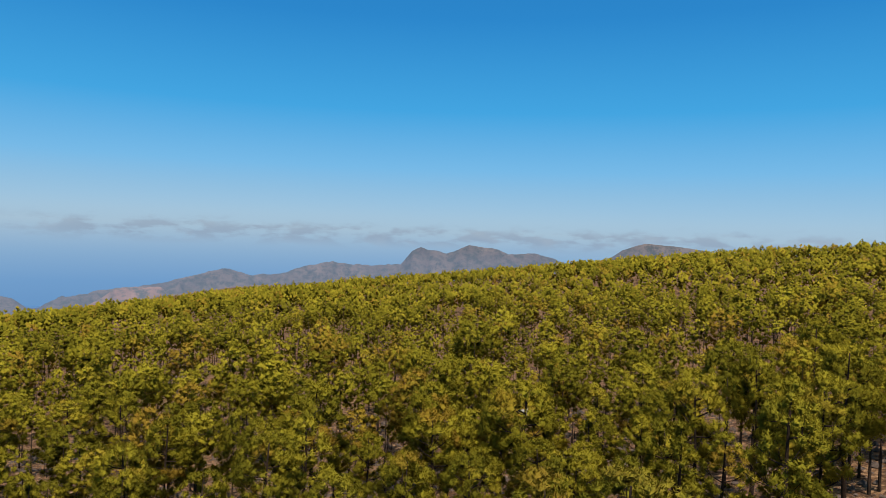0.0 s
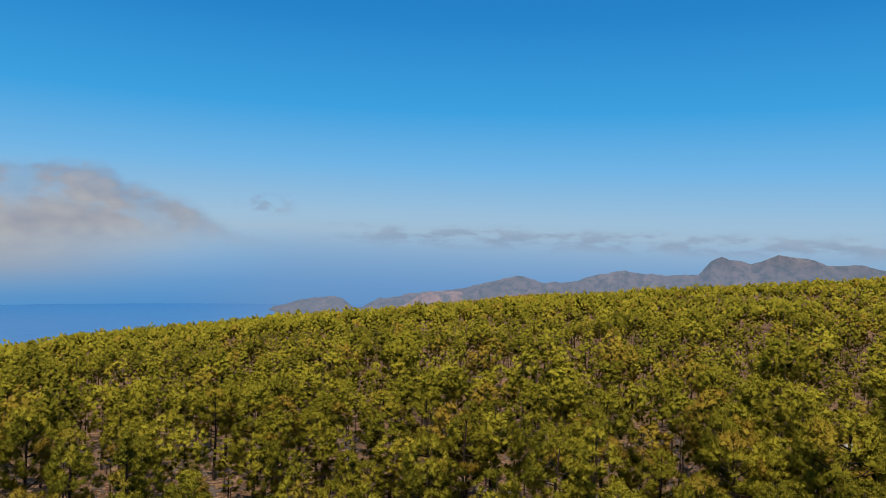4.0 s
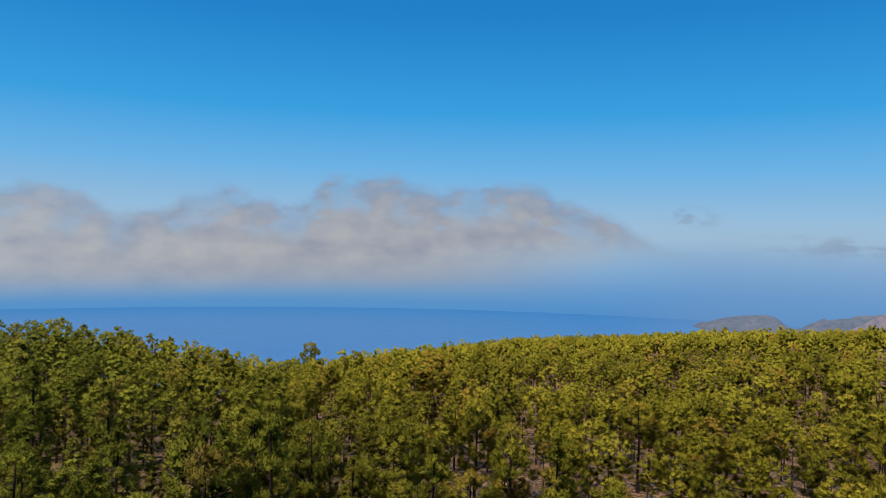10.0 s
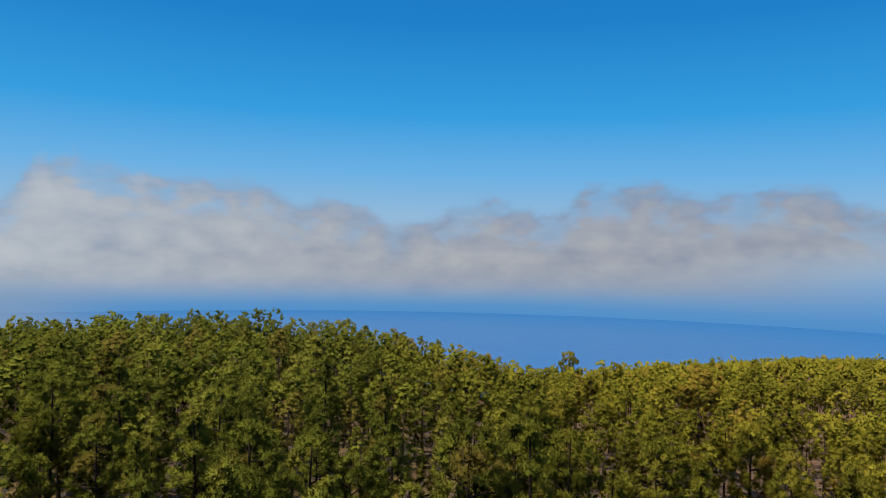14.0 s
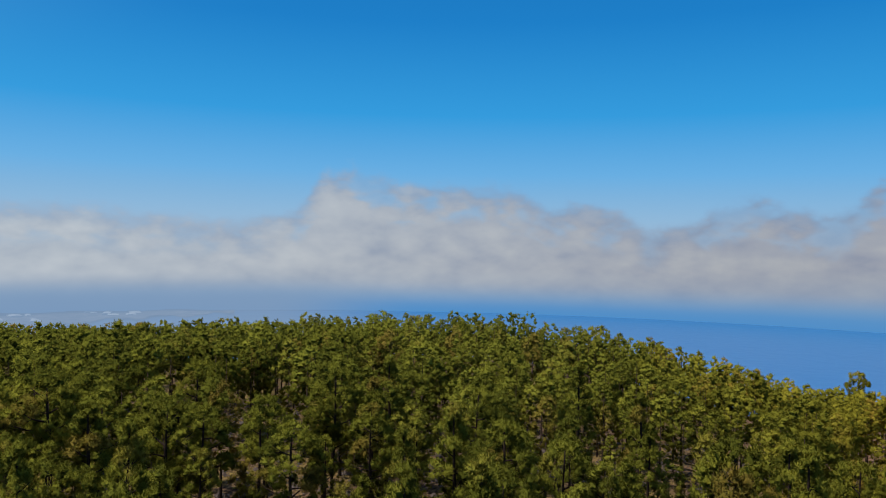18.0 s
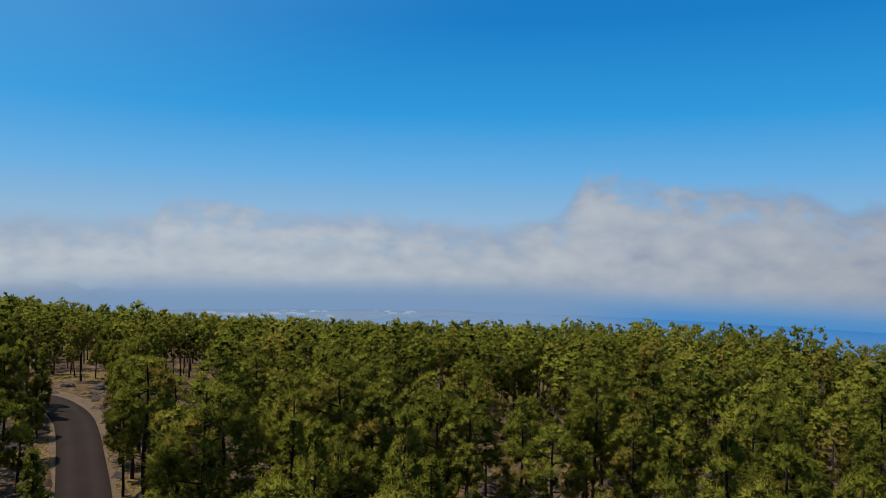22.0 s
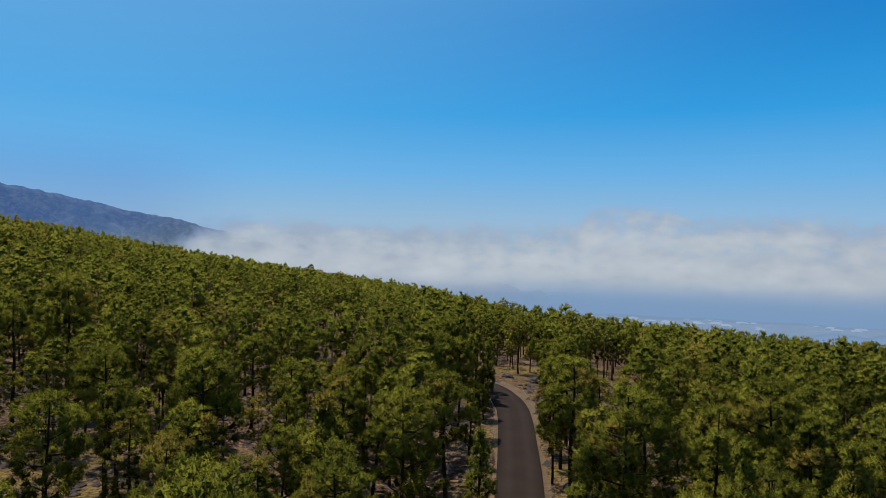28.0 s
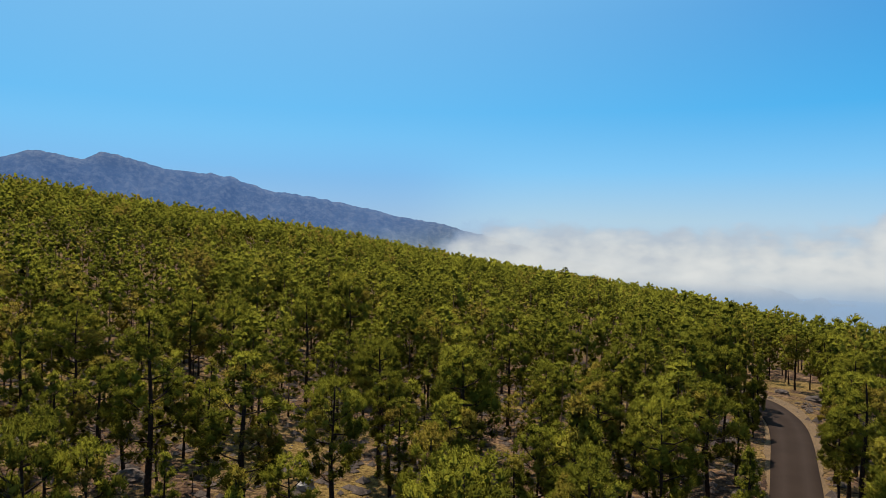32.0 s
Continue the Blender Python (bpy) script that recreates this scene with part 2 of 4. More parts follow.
def road_distance(x, y):
    x, y = np.atleast_1d(x), np.atleast_1d(y)
    best = np.full(x.shape, 1e9)
    near = np.hypot(x, y) < 260
    if near.any():
        d = np.hypot(x[near][:, None] - COARSE[None, :, 0], y[near][:, None] - COARSE[None, :, 1]).min(1)
        best[near] = d
    return best


ROAD_Z = 1.0
TABLE = np.array(LAND, dtype=float)


def ground_z(x, y):
    x, y = np.atleast_1d(np.asarray(x, float)), np.atleast_1d(np.asarray(y, float))
    d = np.hypot(x, y)
    az = (np.degrees(np.arctan2(-x, y)) + 60) % 360 - 60
    cols = [np.interp(az, TABLE[:, 0], TABLE[:, k]) for k in range(1, 5)]
    h = [np.zeros_like(d), cols[0], cols[1], cols[2], cols[3]]
    r = [0, 120, 250, 450, 800]
    z = h[4] + (d - 800) * np.minimum((h[4] - h[3]) / 350, -0.06)
    for k in range(4):
        u = (d - r[k]) / (r[k + 1] - r[k])
        z = np.where((d >= r[k]) & (d < r[k + 1]), h[k] + (h[k + 1] - h[k]) * u, z)
    z = np.clip(z, SEA - 120, 170)
    roll = 1.3 * np.sin(x / 23 + 1.7 * np.sin(y / 41)) * np.sin(y / 29 + 0.9) + 2.2 * np.sin(x / 97 + 0.6) * np.sin(y / 83 + np.sin(x / 120))
    z = z + roll * np.clip(d / 60, 0, 1)
    w = np.clip((road_distance(x, y) - 7.0) / 12.0, 0, 1)
    w = w * w * (3 - 2 * w)
    return ROAD_Z + (z - ROAD_Z) * w


def build_ground():
    radii = np.concatenate([[2.0], np.arange(6, 200, 4.0), np.geomspace(200, 4950, 70)])
    az = np.radians(np.arange(0, 360, 1.5))
    R, A = np.meshgrid(radii, az, indexing="ij")
    x, y = -np.sin(A) * R, np.cos(A) * R
    z = ground_z(x.ravel(), y.ravel())
    v = np.column_stack([x.ravel(), y.ravel(), z])
    n, m = R.shape
    i, j = np.meshgrid(np.arange(n - 1), np.arange(m), indexing="ij")
    k = (j + 1) % m
    f = np.stack([i * m + j, i * m + k, (i + 1) * m + k, (i + 1) * m + j], -1).reshape(-1, 4)
    ob = new("ground", arrays("ground", v, f[:, ::-1], EARTH, True))
    tagged(ob, "brown volcanic slope strewn with pine litter", "ground", kind="structure")


def ribbon(name, left, right, lift, mat, thick):
    d = np.gradient(LINE, axis=0)
    d /= np.linalg.norm(d, axis=1)[:, None]
    nrm = np.column_stack([-d[:, 1], d[:, 0]])
    rows = []
    across = np.linspace(0, 1, 9)
    bm = bmesh.new()
    uv = bm.loops.layers.uv.new("UVMap")
    for i, c in enumerate(LINE):
        le = left(i) if callable(left) else left
        ri = right(i) if callable(right) else right
        row = []
        for u in across:
            off = -ri + (le + ri) * u
            camber = 0.06 * (1 - (2 * u - 1) ** 2)
            row.append(bm.verts.new((c[0] + nrm[i, 0] * off, c[1] + nrm[i, 1] * off, ROAD_Z + lift + camber)))
        a, b = row[0].co.copy(), row[-1].co.copy()
        row = [bm.verts.new((a.x, a.y, a.z - thick))] + row + [bm.verts.new((b.x, b.y, b.z - thick))]
        rows.append(row)
    us = [0, *across, 1]
    for i in range(len(rows) - 1):
        for j in range(len(us) - 1):
            f = bm.faces.new((rows[i][j], rows[i + 1][j], rows[i + 1][j + 1], rows[i][j + 1]))
            for lp, (a, b) in zip(f.loops, ((i, j), (i + 1, j), (i + 1, j + 1), (i, j + 1))):
                lp[uv].uv = (us[b], a * 0.2)
    bmesh.ops.recalc_face_normals(bm, faces=bm.faces)
    return part(name, bm, mat)


build_ground()
tagged(ribbon("road", ROAD_HALF, ROAD_HALF, 0.30, ASPHALT, 0.25), "narrow grey asphalt road with no markings", "road", kind="structure")
tagged(ribbon("road_shoulder", lambda i: 3.45 + 0.2 * math.sin(i * 0.11) + 0.13 * math.sin(i * 0.37) + 0.08 * math.sin(i * 0.9), lambda i: 3.5 + 0.2 * math.sin(i * 0.13) + 0.13 * math.sin(i * 0.41) + 0.08 * math.sin(i * 1.1) + 2.4 * max(0, 1 - abs(i - 290) / 50), 0.14, SHOULDER, 0.4),
       "tan gritty earth verge beside the road", "verge", kind="structure")

sea_r = np.array([0, 900, 2000, 3200, 4960.0])
sa = np.radians(np.arange(0, 360, 3.0))
sv = np.array([(-math.sin(a) * r, math.cos(a) * r, SEA) for r in sea_r[1:] for a in sa])
k = len(sa)
sf = np.array([(i * k + j, (i + 1) * k + j, (i + 1) * k + (j + 1) % k, i * k + (j + 1) % k) for i in range(3) for j in range(k)])
tagged(new("sea", arrays("sea", sv, sf, sea_material(), True)), "deep blue sea far below the slope", "sea", kind="structure")


# ---- far land, clouds ----
def range_of_hills(name, crest, near, far, mat, label, seed, rough=1.0, gullies=1.0):
    """A range whose crest runs through (bearing, height in degrees) points, with gullied slopes before and behind."""
    crest = sorted(crest)
    b0, b1 = crest[0][0], crest[-1][0]
    n = int((b1 - b0) / 0.12)
    m = 26
    mid = near + 0.6 * (far - near)
    v = []
    for i in range(n + 1):
        b = b0 + (b1 - b0) * i / n
        el = float(np.interp(b, [c[0] for c in crest], [c[1] for c in crest]))
        ragged = noise.fractal(Vector((b * 1.3, seed, 0.0)), 0.8, 2.2, 5) * 0.10 * rough
        top = EYE + mid * math.tan(radians(el + ragged))
        for j in range(m + 1):
            r = near + (far - near) * j / m
            u = (r - near) / (mid - near) if r < mid else (far - r) / (far - mid)
            gully = noise.fractal(Vector((b * 0.55, r * 0.0035, seed + 3.0)), 0.7, 2.1, 5)
            z = SEA - 6 + (top - SEA + 6) * max(0.0, u) ** 0.85
            z += gully * 26 * rough * gullies * math.sin(math.pi * min(1, max(0, u)))
            p = toward(b) * r
            v.append((p.x, p.y, z))
    i, j = np.meshgrid(np.arange(n), np.arange(m), indexing="ij")
    f = np.stack([i * (m + 1) + j, i * (m + 1) + j + 1, (i + 1) * (m + 1) + j + 1, (i + 1) * (m + 1) + j], -1).reshape(-1, 4)
    ob = new(name, arrays(name, np.array(v), f, mat, True))
    return tagged(ob, label, "mountain", kind="structure")


RIDGE = slope_material("bare_ridge", (0.055, 0.040, 0.036), (0.12, 0.082, 0.066), (0.035, 0.032, 0.024))
# the far flank's base colours hold the blue of distance haze
HAZY_FLANK = slope_material("haze_blue_flank", (0.004, 0.016, 0.038), (0.014, 0.034, 0.066), (0.055, 0.066, 0.085))
range_of_hills("mountain_west", ((30.2, -5.6), (28.6, -4.95), (26, -4.3), (21.5, -3.7), (19.9, -3.2), (17, -2.45), (15.3, -3), (12.7, -2.8), (11, -2.15),
               (8.8, -1.7), (6.5, -2.0), (3.4, -1.8), (2.5, -0.65), (1.8, -0.33), (-0.3, -0.8), (-2.1, -0.07), (-4.4, -0.28), (-5.3, -0.7), (-7.6, -0.6),
               (-9.8, -1.25), (-12, -2.2)), 2950, 3390, RIDGE, "hazy brown mountain range with a stepped crest", 1.0, 1.0, 1.5)
range_of_hills("mountain_cone", ((-11.5, -1.8), (-13.3, -0.8), (-14.2, -0.1), (-15.9, 0.53), (-18.4, 0.34), (-20.4, 0.1), (-25, -0.9)), 3000, 3390, RIDGE,
               "bare reddish-brown volcanic cone beyond the forest", 7.0, 0.4)
range_of_hills("headland", ((40, -7.2), (38.5, -6.35), (36.5, -5.6), (34.5, -4.95), (33.3, -4.78), (31.9, -4.66), (31.3, -4.8), (30.5, -5.45), (29, -6.3)), 2900, 3300, RIDGE,
               "low flat-topped headland above the sea", 12.0, 0.5)
RUST = slope_material("rusty_scarp", (0.13, 0.065, 0.045), (0.26, 0.14, 0.10), (0.05, 0.045, 0.03))
range_of_hills("mesa", ((27, -5.6), (25.7, -4.8), (24.8, -4.08), (23.5, -3.98), (21.7, -3.95), (21.1, -4.5), (20.3, -5.2)), 2560, 2850, RUST, "low rust-red mesa with a broken scarp", 31.0, 0.5)
range_of_hills("low_headland", ((47.5, -7.9), (45.8, -7.0), (43.8, -6.72), (42.3, -6.7), (42.0, -7.4), (41.5, -8.0)), 2560, 2850, RUST, "low reddish headland at the forest's edge", 37.0, 0.3)
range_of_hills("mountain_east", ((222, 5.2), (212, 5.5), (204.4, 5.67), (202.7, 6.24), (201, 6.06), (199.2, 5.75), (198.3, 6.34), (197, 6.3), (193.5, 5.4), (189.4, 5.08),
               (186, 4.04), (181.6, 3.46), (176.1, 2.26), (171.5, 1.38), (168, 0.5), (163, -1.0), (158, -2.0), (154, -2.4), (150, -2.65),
               (147.5, -2.95), (145.4, -3.9), (143.2, -4.45), (138.8, -5.0), (129.7, -5.6), (118, -6.3)), 3500, 4600, HAZY_FLANK, "long dark wooded volcano flank with pale rock bands, haze blue painted into its colour", 20.0, 1.0, 2.2)

# The cloud bank's upper edge and its foot, in degrees over the eye's level, by bearing.
CLOUD_TOPS = ((-60, -3), (26, -3), (34, -1.5), (39, 0.2), (41.6, 1.7), (43.7, 2.9), (46.5, 3.7), (48.6, 5.1), (52, 5.3), (55.2, 4.9), (57.2, 4.4), (61, 5.7), (65.9, 5.7),
              (67.3, 4.0), (68.6, 3.0), (71.5, 3.6), (74, 4.5), (76.2, 4.0), (78, 2.4), (81.5, 2.0), (83.5, 3.3), (87.4, 4.1), (89, 3.6), (91.5, 5.2), (96, 5.4),
              (101, 5.2), (105, 6.6), (107.3, 6.3), (109.2, 3.4), (111, 2.3), (114, 1.9), (118, 2.2), (125.5, 3.0), (132.5, 2.7), (134.5, 3.5), (137, 4.0), (139.8, 3.6),
              (141.2, 2.2), (144, 2.0), (150, 1.75), (156, 1.7), (162, 2.2), (167, 1.9), (170.6, 1.6), (172.2, 0.2), (178, -2.0), (240, -3))
CLOUD_FEET = ((-60, 0), (40, 0.6), (50, -0.6), (60, -1.8), (77, -2.8), (110, -3.0), (140, -3.1), (147, -3.6), (152, -3.9), (160, -3.6), (168, -2.6), (176, -1.0), (240, 0))


def cloud_material():
    m, n, l, p = material("cloud_and_haze_glow")
    n.remove(p)

    def math_node(op, a, b=None, c=None):
        q = n.new("ShaderNodeMath")
        q.operation = op
        for sock, v in zip(q.inputs, (a, b, c)):
            if v is None:
                continue
            if isinstance(v, (int, float)):
                sock.default_value = v
            else:
                l.new(v, sock)
        return q.outputs[0]

    def ease(x, lo, hi, to0=0.0, to1=1.0):
        q = n.new("ShaderNodeMapRange")
        q.interpolation_type = "SMOOTHSTEP"
        l.new(x, q.inputs[0])
        for sock, v in zip(q.inputs[1:5], (lo, hi, to0, to1)):
            sock.default_value = v
        return q.outputs[0]
    uv = n.new("ShaderNodeUVMap").outputs[0]
    sep = n.new("ShaderNodeSeparateXYZ")
    l.new(uv, sep.inputs[0])
    b, el = sep.outputs[0], sep.outputs[1]
    top = n.new("ShaderNodeAttribute")
    top.attribute_name = "top"
    top = top.outputs["Fac"]

    def puff(sx, sy, scale, detail, rough):
        mp = n.new("ShaderNodeMapping")
        mp.inputs["Scale"].default_value = (sx, sy, 1)
        l.new(uv, mp.inputs["Vector"])
        return noise_node(n, l, scale, detail, rough, mp.outputs[0]).outputs[0]
    big = puff(1, 1.6, 0.24, 4, 0.55)
    fine = puff(1, 1.7, 0.55, 3.5, 0.5)
    billow = puff(1.1, 2.0, 0.26, 2.5, 0.5)
    wisp = puff(1, 3.4, 0.30, 5, 0.55)
    base = n.new("ShaderNodeAttribute")
    base.attribute_name = "foot"
    base = base.outputs["Fac"]
    edge = math_node("SUBTRACT", math_node("ADD", top, math_node("MULTIPLY_ADD", big, 1.9, math_node("MULTIPLY_ADD", fine, 1.7, -1.8))), el)
    body = ease(edge, -0.35, 1.25)
    foot = ease(math_node("SUBTRACT", el, base), -2.4, 1.5)
    # thin places let the blue through, near the upper edge most
    thin = math_node("MAXIMUM", math_node("MAXIMUM", ease(billow, 0.36, 0.56, 0.62, 1.0), ease(edge, 1.5, 4.0)), ease(b, 138, 152))
    body = math_node("MULTIPLY", math_node("MULTIPLY", math_node("MULTIPLY", body, foot), thin), ease(edge, 0.2, 2.6, 0.80, 0.97))
    # a loose scrap of cloud, and thin grey streaks far over the western range
    scrap = math_node("MULTIPLY", math_node("MULTIPLY", ease(b, 34.5, 36.5), ease(b, 38, 40.5, 1.0, 0.0)), math_node("MULTIPLY", ease(el, 1.4, 2.2), ease(el, 2.9, 3.6, 1.0, 0.0)))
    scrap = math_node("MULTIPLY", scrap, ease(fine, 0.38, 0.58, 0.0, 0.6))
    band = math_node("MULTIPLY", ease(el, -0.9, 0.3), ease(math_node("MULTIPLY_ADD", fine, -1.6, el), -0.1, 0.7, 1.0, 0.0))
    west = ease(b, 26, 36, 1.0, 0.0)
    streak = math_node("MULTIPLY", math_node("MULTIPLY", ease(wisp, 0.42, 0.58), band), math_node("MULTIPLY", west, 0.55))
    # sea haze, and blue haze over the eastern flank, painted into the glowing shell
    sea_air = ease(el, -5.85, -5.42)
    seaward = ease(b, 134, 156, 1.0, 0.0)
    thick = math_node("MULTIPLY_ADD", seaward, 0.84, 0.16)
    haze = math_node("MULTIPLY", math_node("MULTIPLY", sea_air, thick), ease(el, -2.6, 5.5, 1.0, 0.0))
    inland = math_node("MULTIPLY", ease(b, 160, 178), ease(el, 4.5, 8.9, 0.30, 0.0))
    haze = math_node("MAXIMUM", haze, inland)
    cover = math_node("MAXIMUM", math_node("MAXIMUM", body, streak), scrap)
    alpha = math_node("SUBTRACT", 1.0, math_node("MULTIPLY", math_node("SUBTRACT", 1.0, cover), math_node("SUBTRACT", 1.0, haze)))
    # greyer to the west, whiter to the east, soft billows inside
    side = ease(b, 60, 140)
    tone = math_node("MULTIPLY_ADD", fine, 0.28, math_node("MULTIPLY_ADD", billow, 0.70, math_node("MULTIPLY", ease(edge, 0.0, 3.6), 0.30)))
    grey = ramp(n, ((0.50, (0.23, 0.27, 0.37)), (0.72, (0.34, 0.36, 0.42)), (0.95, (0.43, 0.44, 0.46))))
    white = ramp(n, ((0.50, (0.37, 0.43, 0.52)), (0.72, (0.49, 0.54, 0.59)), (0.95, (0.58, 0.62, 0.65))))
    l.new(tone, grey.inputs[0])
    l.new(tone, white.inputs[0])
    cloud = mixed(n, l, side, grey.outputs[0], white.outputs[0])
    # colours of the painted haze by height, bluer before the eastern flank
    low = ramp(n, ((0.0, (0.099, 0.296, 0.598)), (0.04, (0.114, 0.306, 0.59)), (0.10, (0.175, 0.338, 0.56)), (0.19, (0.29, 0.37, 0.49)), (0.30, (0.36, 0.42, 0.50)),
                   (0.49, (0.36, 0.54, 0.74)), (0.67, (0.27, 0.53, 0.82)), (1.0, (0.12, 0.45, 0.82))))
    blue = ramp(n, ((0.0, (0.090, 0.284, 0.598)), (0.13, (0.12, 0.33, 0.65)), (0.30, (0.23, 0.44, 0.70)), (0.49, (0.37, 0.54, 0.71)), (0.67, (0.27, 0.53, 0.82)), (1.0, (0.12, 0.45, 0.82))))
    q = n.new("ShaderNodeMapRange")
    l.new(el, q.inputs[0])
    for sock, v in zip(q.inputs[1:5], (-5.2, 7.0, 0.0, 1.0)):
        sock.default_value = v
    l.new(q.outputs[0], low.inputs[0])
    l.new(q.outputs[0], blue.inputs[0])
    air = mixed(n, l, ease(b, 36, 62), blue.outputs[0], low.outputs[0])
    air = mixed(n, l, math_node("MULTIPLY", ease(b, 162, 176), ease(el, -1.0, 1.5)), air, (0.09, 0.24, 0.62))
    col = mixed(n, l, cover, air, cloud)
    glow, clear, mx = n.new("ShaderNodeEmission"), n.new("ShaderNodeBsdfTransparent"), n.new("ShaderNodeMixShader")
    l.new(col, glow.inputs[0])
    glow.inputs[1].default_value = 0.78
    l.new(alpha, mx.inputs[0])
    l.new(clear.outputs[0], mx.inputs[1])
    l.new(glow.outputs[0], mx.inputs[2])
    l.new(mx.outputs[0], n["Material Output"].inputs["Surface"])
    return m


def veil_material():
    """Blue haze painted as glow before western range and coast, thinner higher up."""
    m, n, l, p = material("painted_blue_haze")
    n.remove(p)
    sep = n.new("ShaderNodeSeparateXYZ")
    l.new(n.new("ShaderNodeUVMap").outputs[0], sep.inputs[0])

    def ease(k, lo, hi, a, b):
        q = n.new("ShaderNodeMapRange")
        q.interpolation_type = "SMOOTHSTEP"
        l.new(sep.outputs[k], q.inputs[0])
        for sock, v in zip(q.inputs[1:5], (lo, hi, a, b)):
            sock.default_value = v
        return q.outputs[0]

    def times(a, b, op="MULTIPLY"):
        q = n.new("ShaderNodeMath")
        q.operation = op
        l.new(a, q.inputs[0])
        l.new(b, q.inputs[1])
        return q.outputs[0]
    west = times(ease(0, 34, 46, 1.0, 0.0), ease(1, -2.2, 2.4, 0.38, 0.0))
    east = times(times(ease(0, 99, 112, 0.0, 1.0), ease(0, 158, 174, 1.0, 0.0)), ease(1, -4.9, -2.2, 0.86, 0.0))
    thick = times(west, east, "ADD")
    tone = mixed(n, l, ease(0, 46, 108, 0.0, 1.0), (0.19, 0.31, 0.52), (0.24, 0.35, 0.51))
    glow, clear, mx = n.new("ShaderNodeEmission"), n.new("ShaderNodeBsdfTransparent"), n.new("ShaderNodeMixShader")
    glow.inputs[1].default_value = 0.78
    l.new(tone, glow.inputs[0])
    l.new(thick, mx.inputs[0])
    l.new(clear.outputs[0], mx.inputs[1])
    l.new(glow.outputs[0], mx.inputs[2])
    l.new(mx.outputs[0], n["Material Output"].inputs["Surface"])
    return m


def build_veil(name, mat, radius, bs, els, label):
    B, E = np.meshgrid(bs, els, indexing="ij")
    b, e = np.radians(B.ravel()), np.radians(E.ravel())
    v = np.column_stack([-np.sin(b) * radius, np.cos(b) * radius, EYE + radius * np.tan(e)])
    n, m = B.shape
    i, j = np.meshgrid(np.arange(n - 1), np.arange(m - 1), indexing="ij")
    f = np.stack([i * m + j, (i + 1) * m + j, (i + 1) * m + j + 1, i * m + j + 1], -1).reshape(-1, 4)
    me = arrays(name, v, f, mat, True)
    uv = me.uv_layers.new(name="UVMap")
    uv.data.foreach_set("uv", np.column_stack([B.ravel()[f.ravel()], E.ravel()[f.ravel()]]).astype(np.float32).ravel())
    for key, line in (("top", CLOUD_TOPS), ("foot", CLOUD_FEET)):
        level = np.interp(B.ravel(), [c[0] for c in line], [c[1] for c in line])
        me.attributes.new(key, "FLOAT", "POINT").data.foreach_set("value", level.astype(np.float32))
    tagged(new(name, me), label, "clouds", kind="structure")


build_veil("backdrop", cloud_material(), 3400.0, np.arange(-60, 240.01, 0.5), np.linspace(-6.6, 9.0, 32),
           "glowing shell painted with grey-white cloud bank and sea haze along the horizon")
# see-through sheet added to carry the painted haze
build_veil("backdrop_haze", veil_material(), 2500.0, np.arange(-60, 180.01, 1.0), np.linspace(-7.3, 2.4, 14), "glowing sheet painted with thin blue haze before the far ranges and the coast")


# ---- coastal plain far below, with greenhouse roofs ----
def coastal_plain():
    bs = np.arange(114, 176.01, 0.5)
    shore = 3250 - 640 * np.clip((bs - 114) / 26, 0, 1)
    v, f = [], []
    for b, near in zip(bs, shore):
        near += 60 * math.sin(b * 1.7) + 30 * math.sin(b * 4.1)
        for r in np.linspace(near, 3600, 8):
            p = toward(b) * r
            v.append((p.x, p.y, SEA + 5 + 3 * math.sin(r * 0.01 + b)))
    for i in range(len(bs) - 1):
        for j in range(7):
            f.append((i * 8 + j, i * 8 + j + 1, i * 8 + 9 + j, i * 8 + 8 + j))
    m = slope_material("dry_coast", (0.10, 0.085, 0.075), (0.19, 0.165, 0.15), (0.07, 0.07, 0.055))
    tagged(new("coastal_plain", arrays("coastal_plain", np.array(v), np.array(f), m, True)), "hazy grey-brown coastal plain beside the sea", "plain", kind="structure")
    roof, n, l, p = material("greenhouse_sheeting")
    p.inputs["Base Color"].default_value = (0.5, 0.48, 0.45, 1)
    p.inputs["Roughness"].default_value = 0.7
    rng = np.random.default_rng(9)
    for i in range(34):
        b = rng.uniform(121, 147)
        near = 3250 - 640 * min(1, (b - 114) / 26)
        c = toward(b) * rng.uniform(near + 120, 3360)
        lx, ly, h = rng.uniform(18, 70), rng.uniform(10, 26), rng.uniform(3, 5)
        bm = bmesh.new()
        # a low house with a pitched roof
        pts = [(-lx, -ly, 0), (lx, -ly, 0), (lx, ly, 0), (-lx, ly, 0), (-lx, -ly, h), (lx, -ly, h), (lx, ly, h), (-lx, ly, h), (-lx, 0, h * 1.5), (lx, 0, h * 1.5)]
        q = [bm.verts.new(w) for w in pts]
        for face in ((0, 1, 5, 4), (2, 3, 7, 6), (4, 5, 9, 8), (6, 7, 8, 9), (1, 2, 6, 9, 5), (3, 0, 4, 8, 7)):
            bm.faces.new([q[k] for k in face])
        ob = part("greenhouse", bm, roof)
        ob.matrix_basis = pose(c.x, c.y, SEA + 3, 0, 0, b + 90 + rng.uniform(-12, 12))
        tagged(ob, "pale plastic greenhouse on the coastal plain", "greenhouse", "greenhouses on the plain")


coastal_plain()


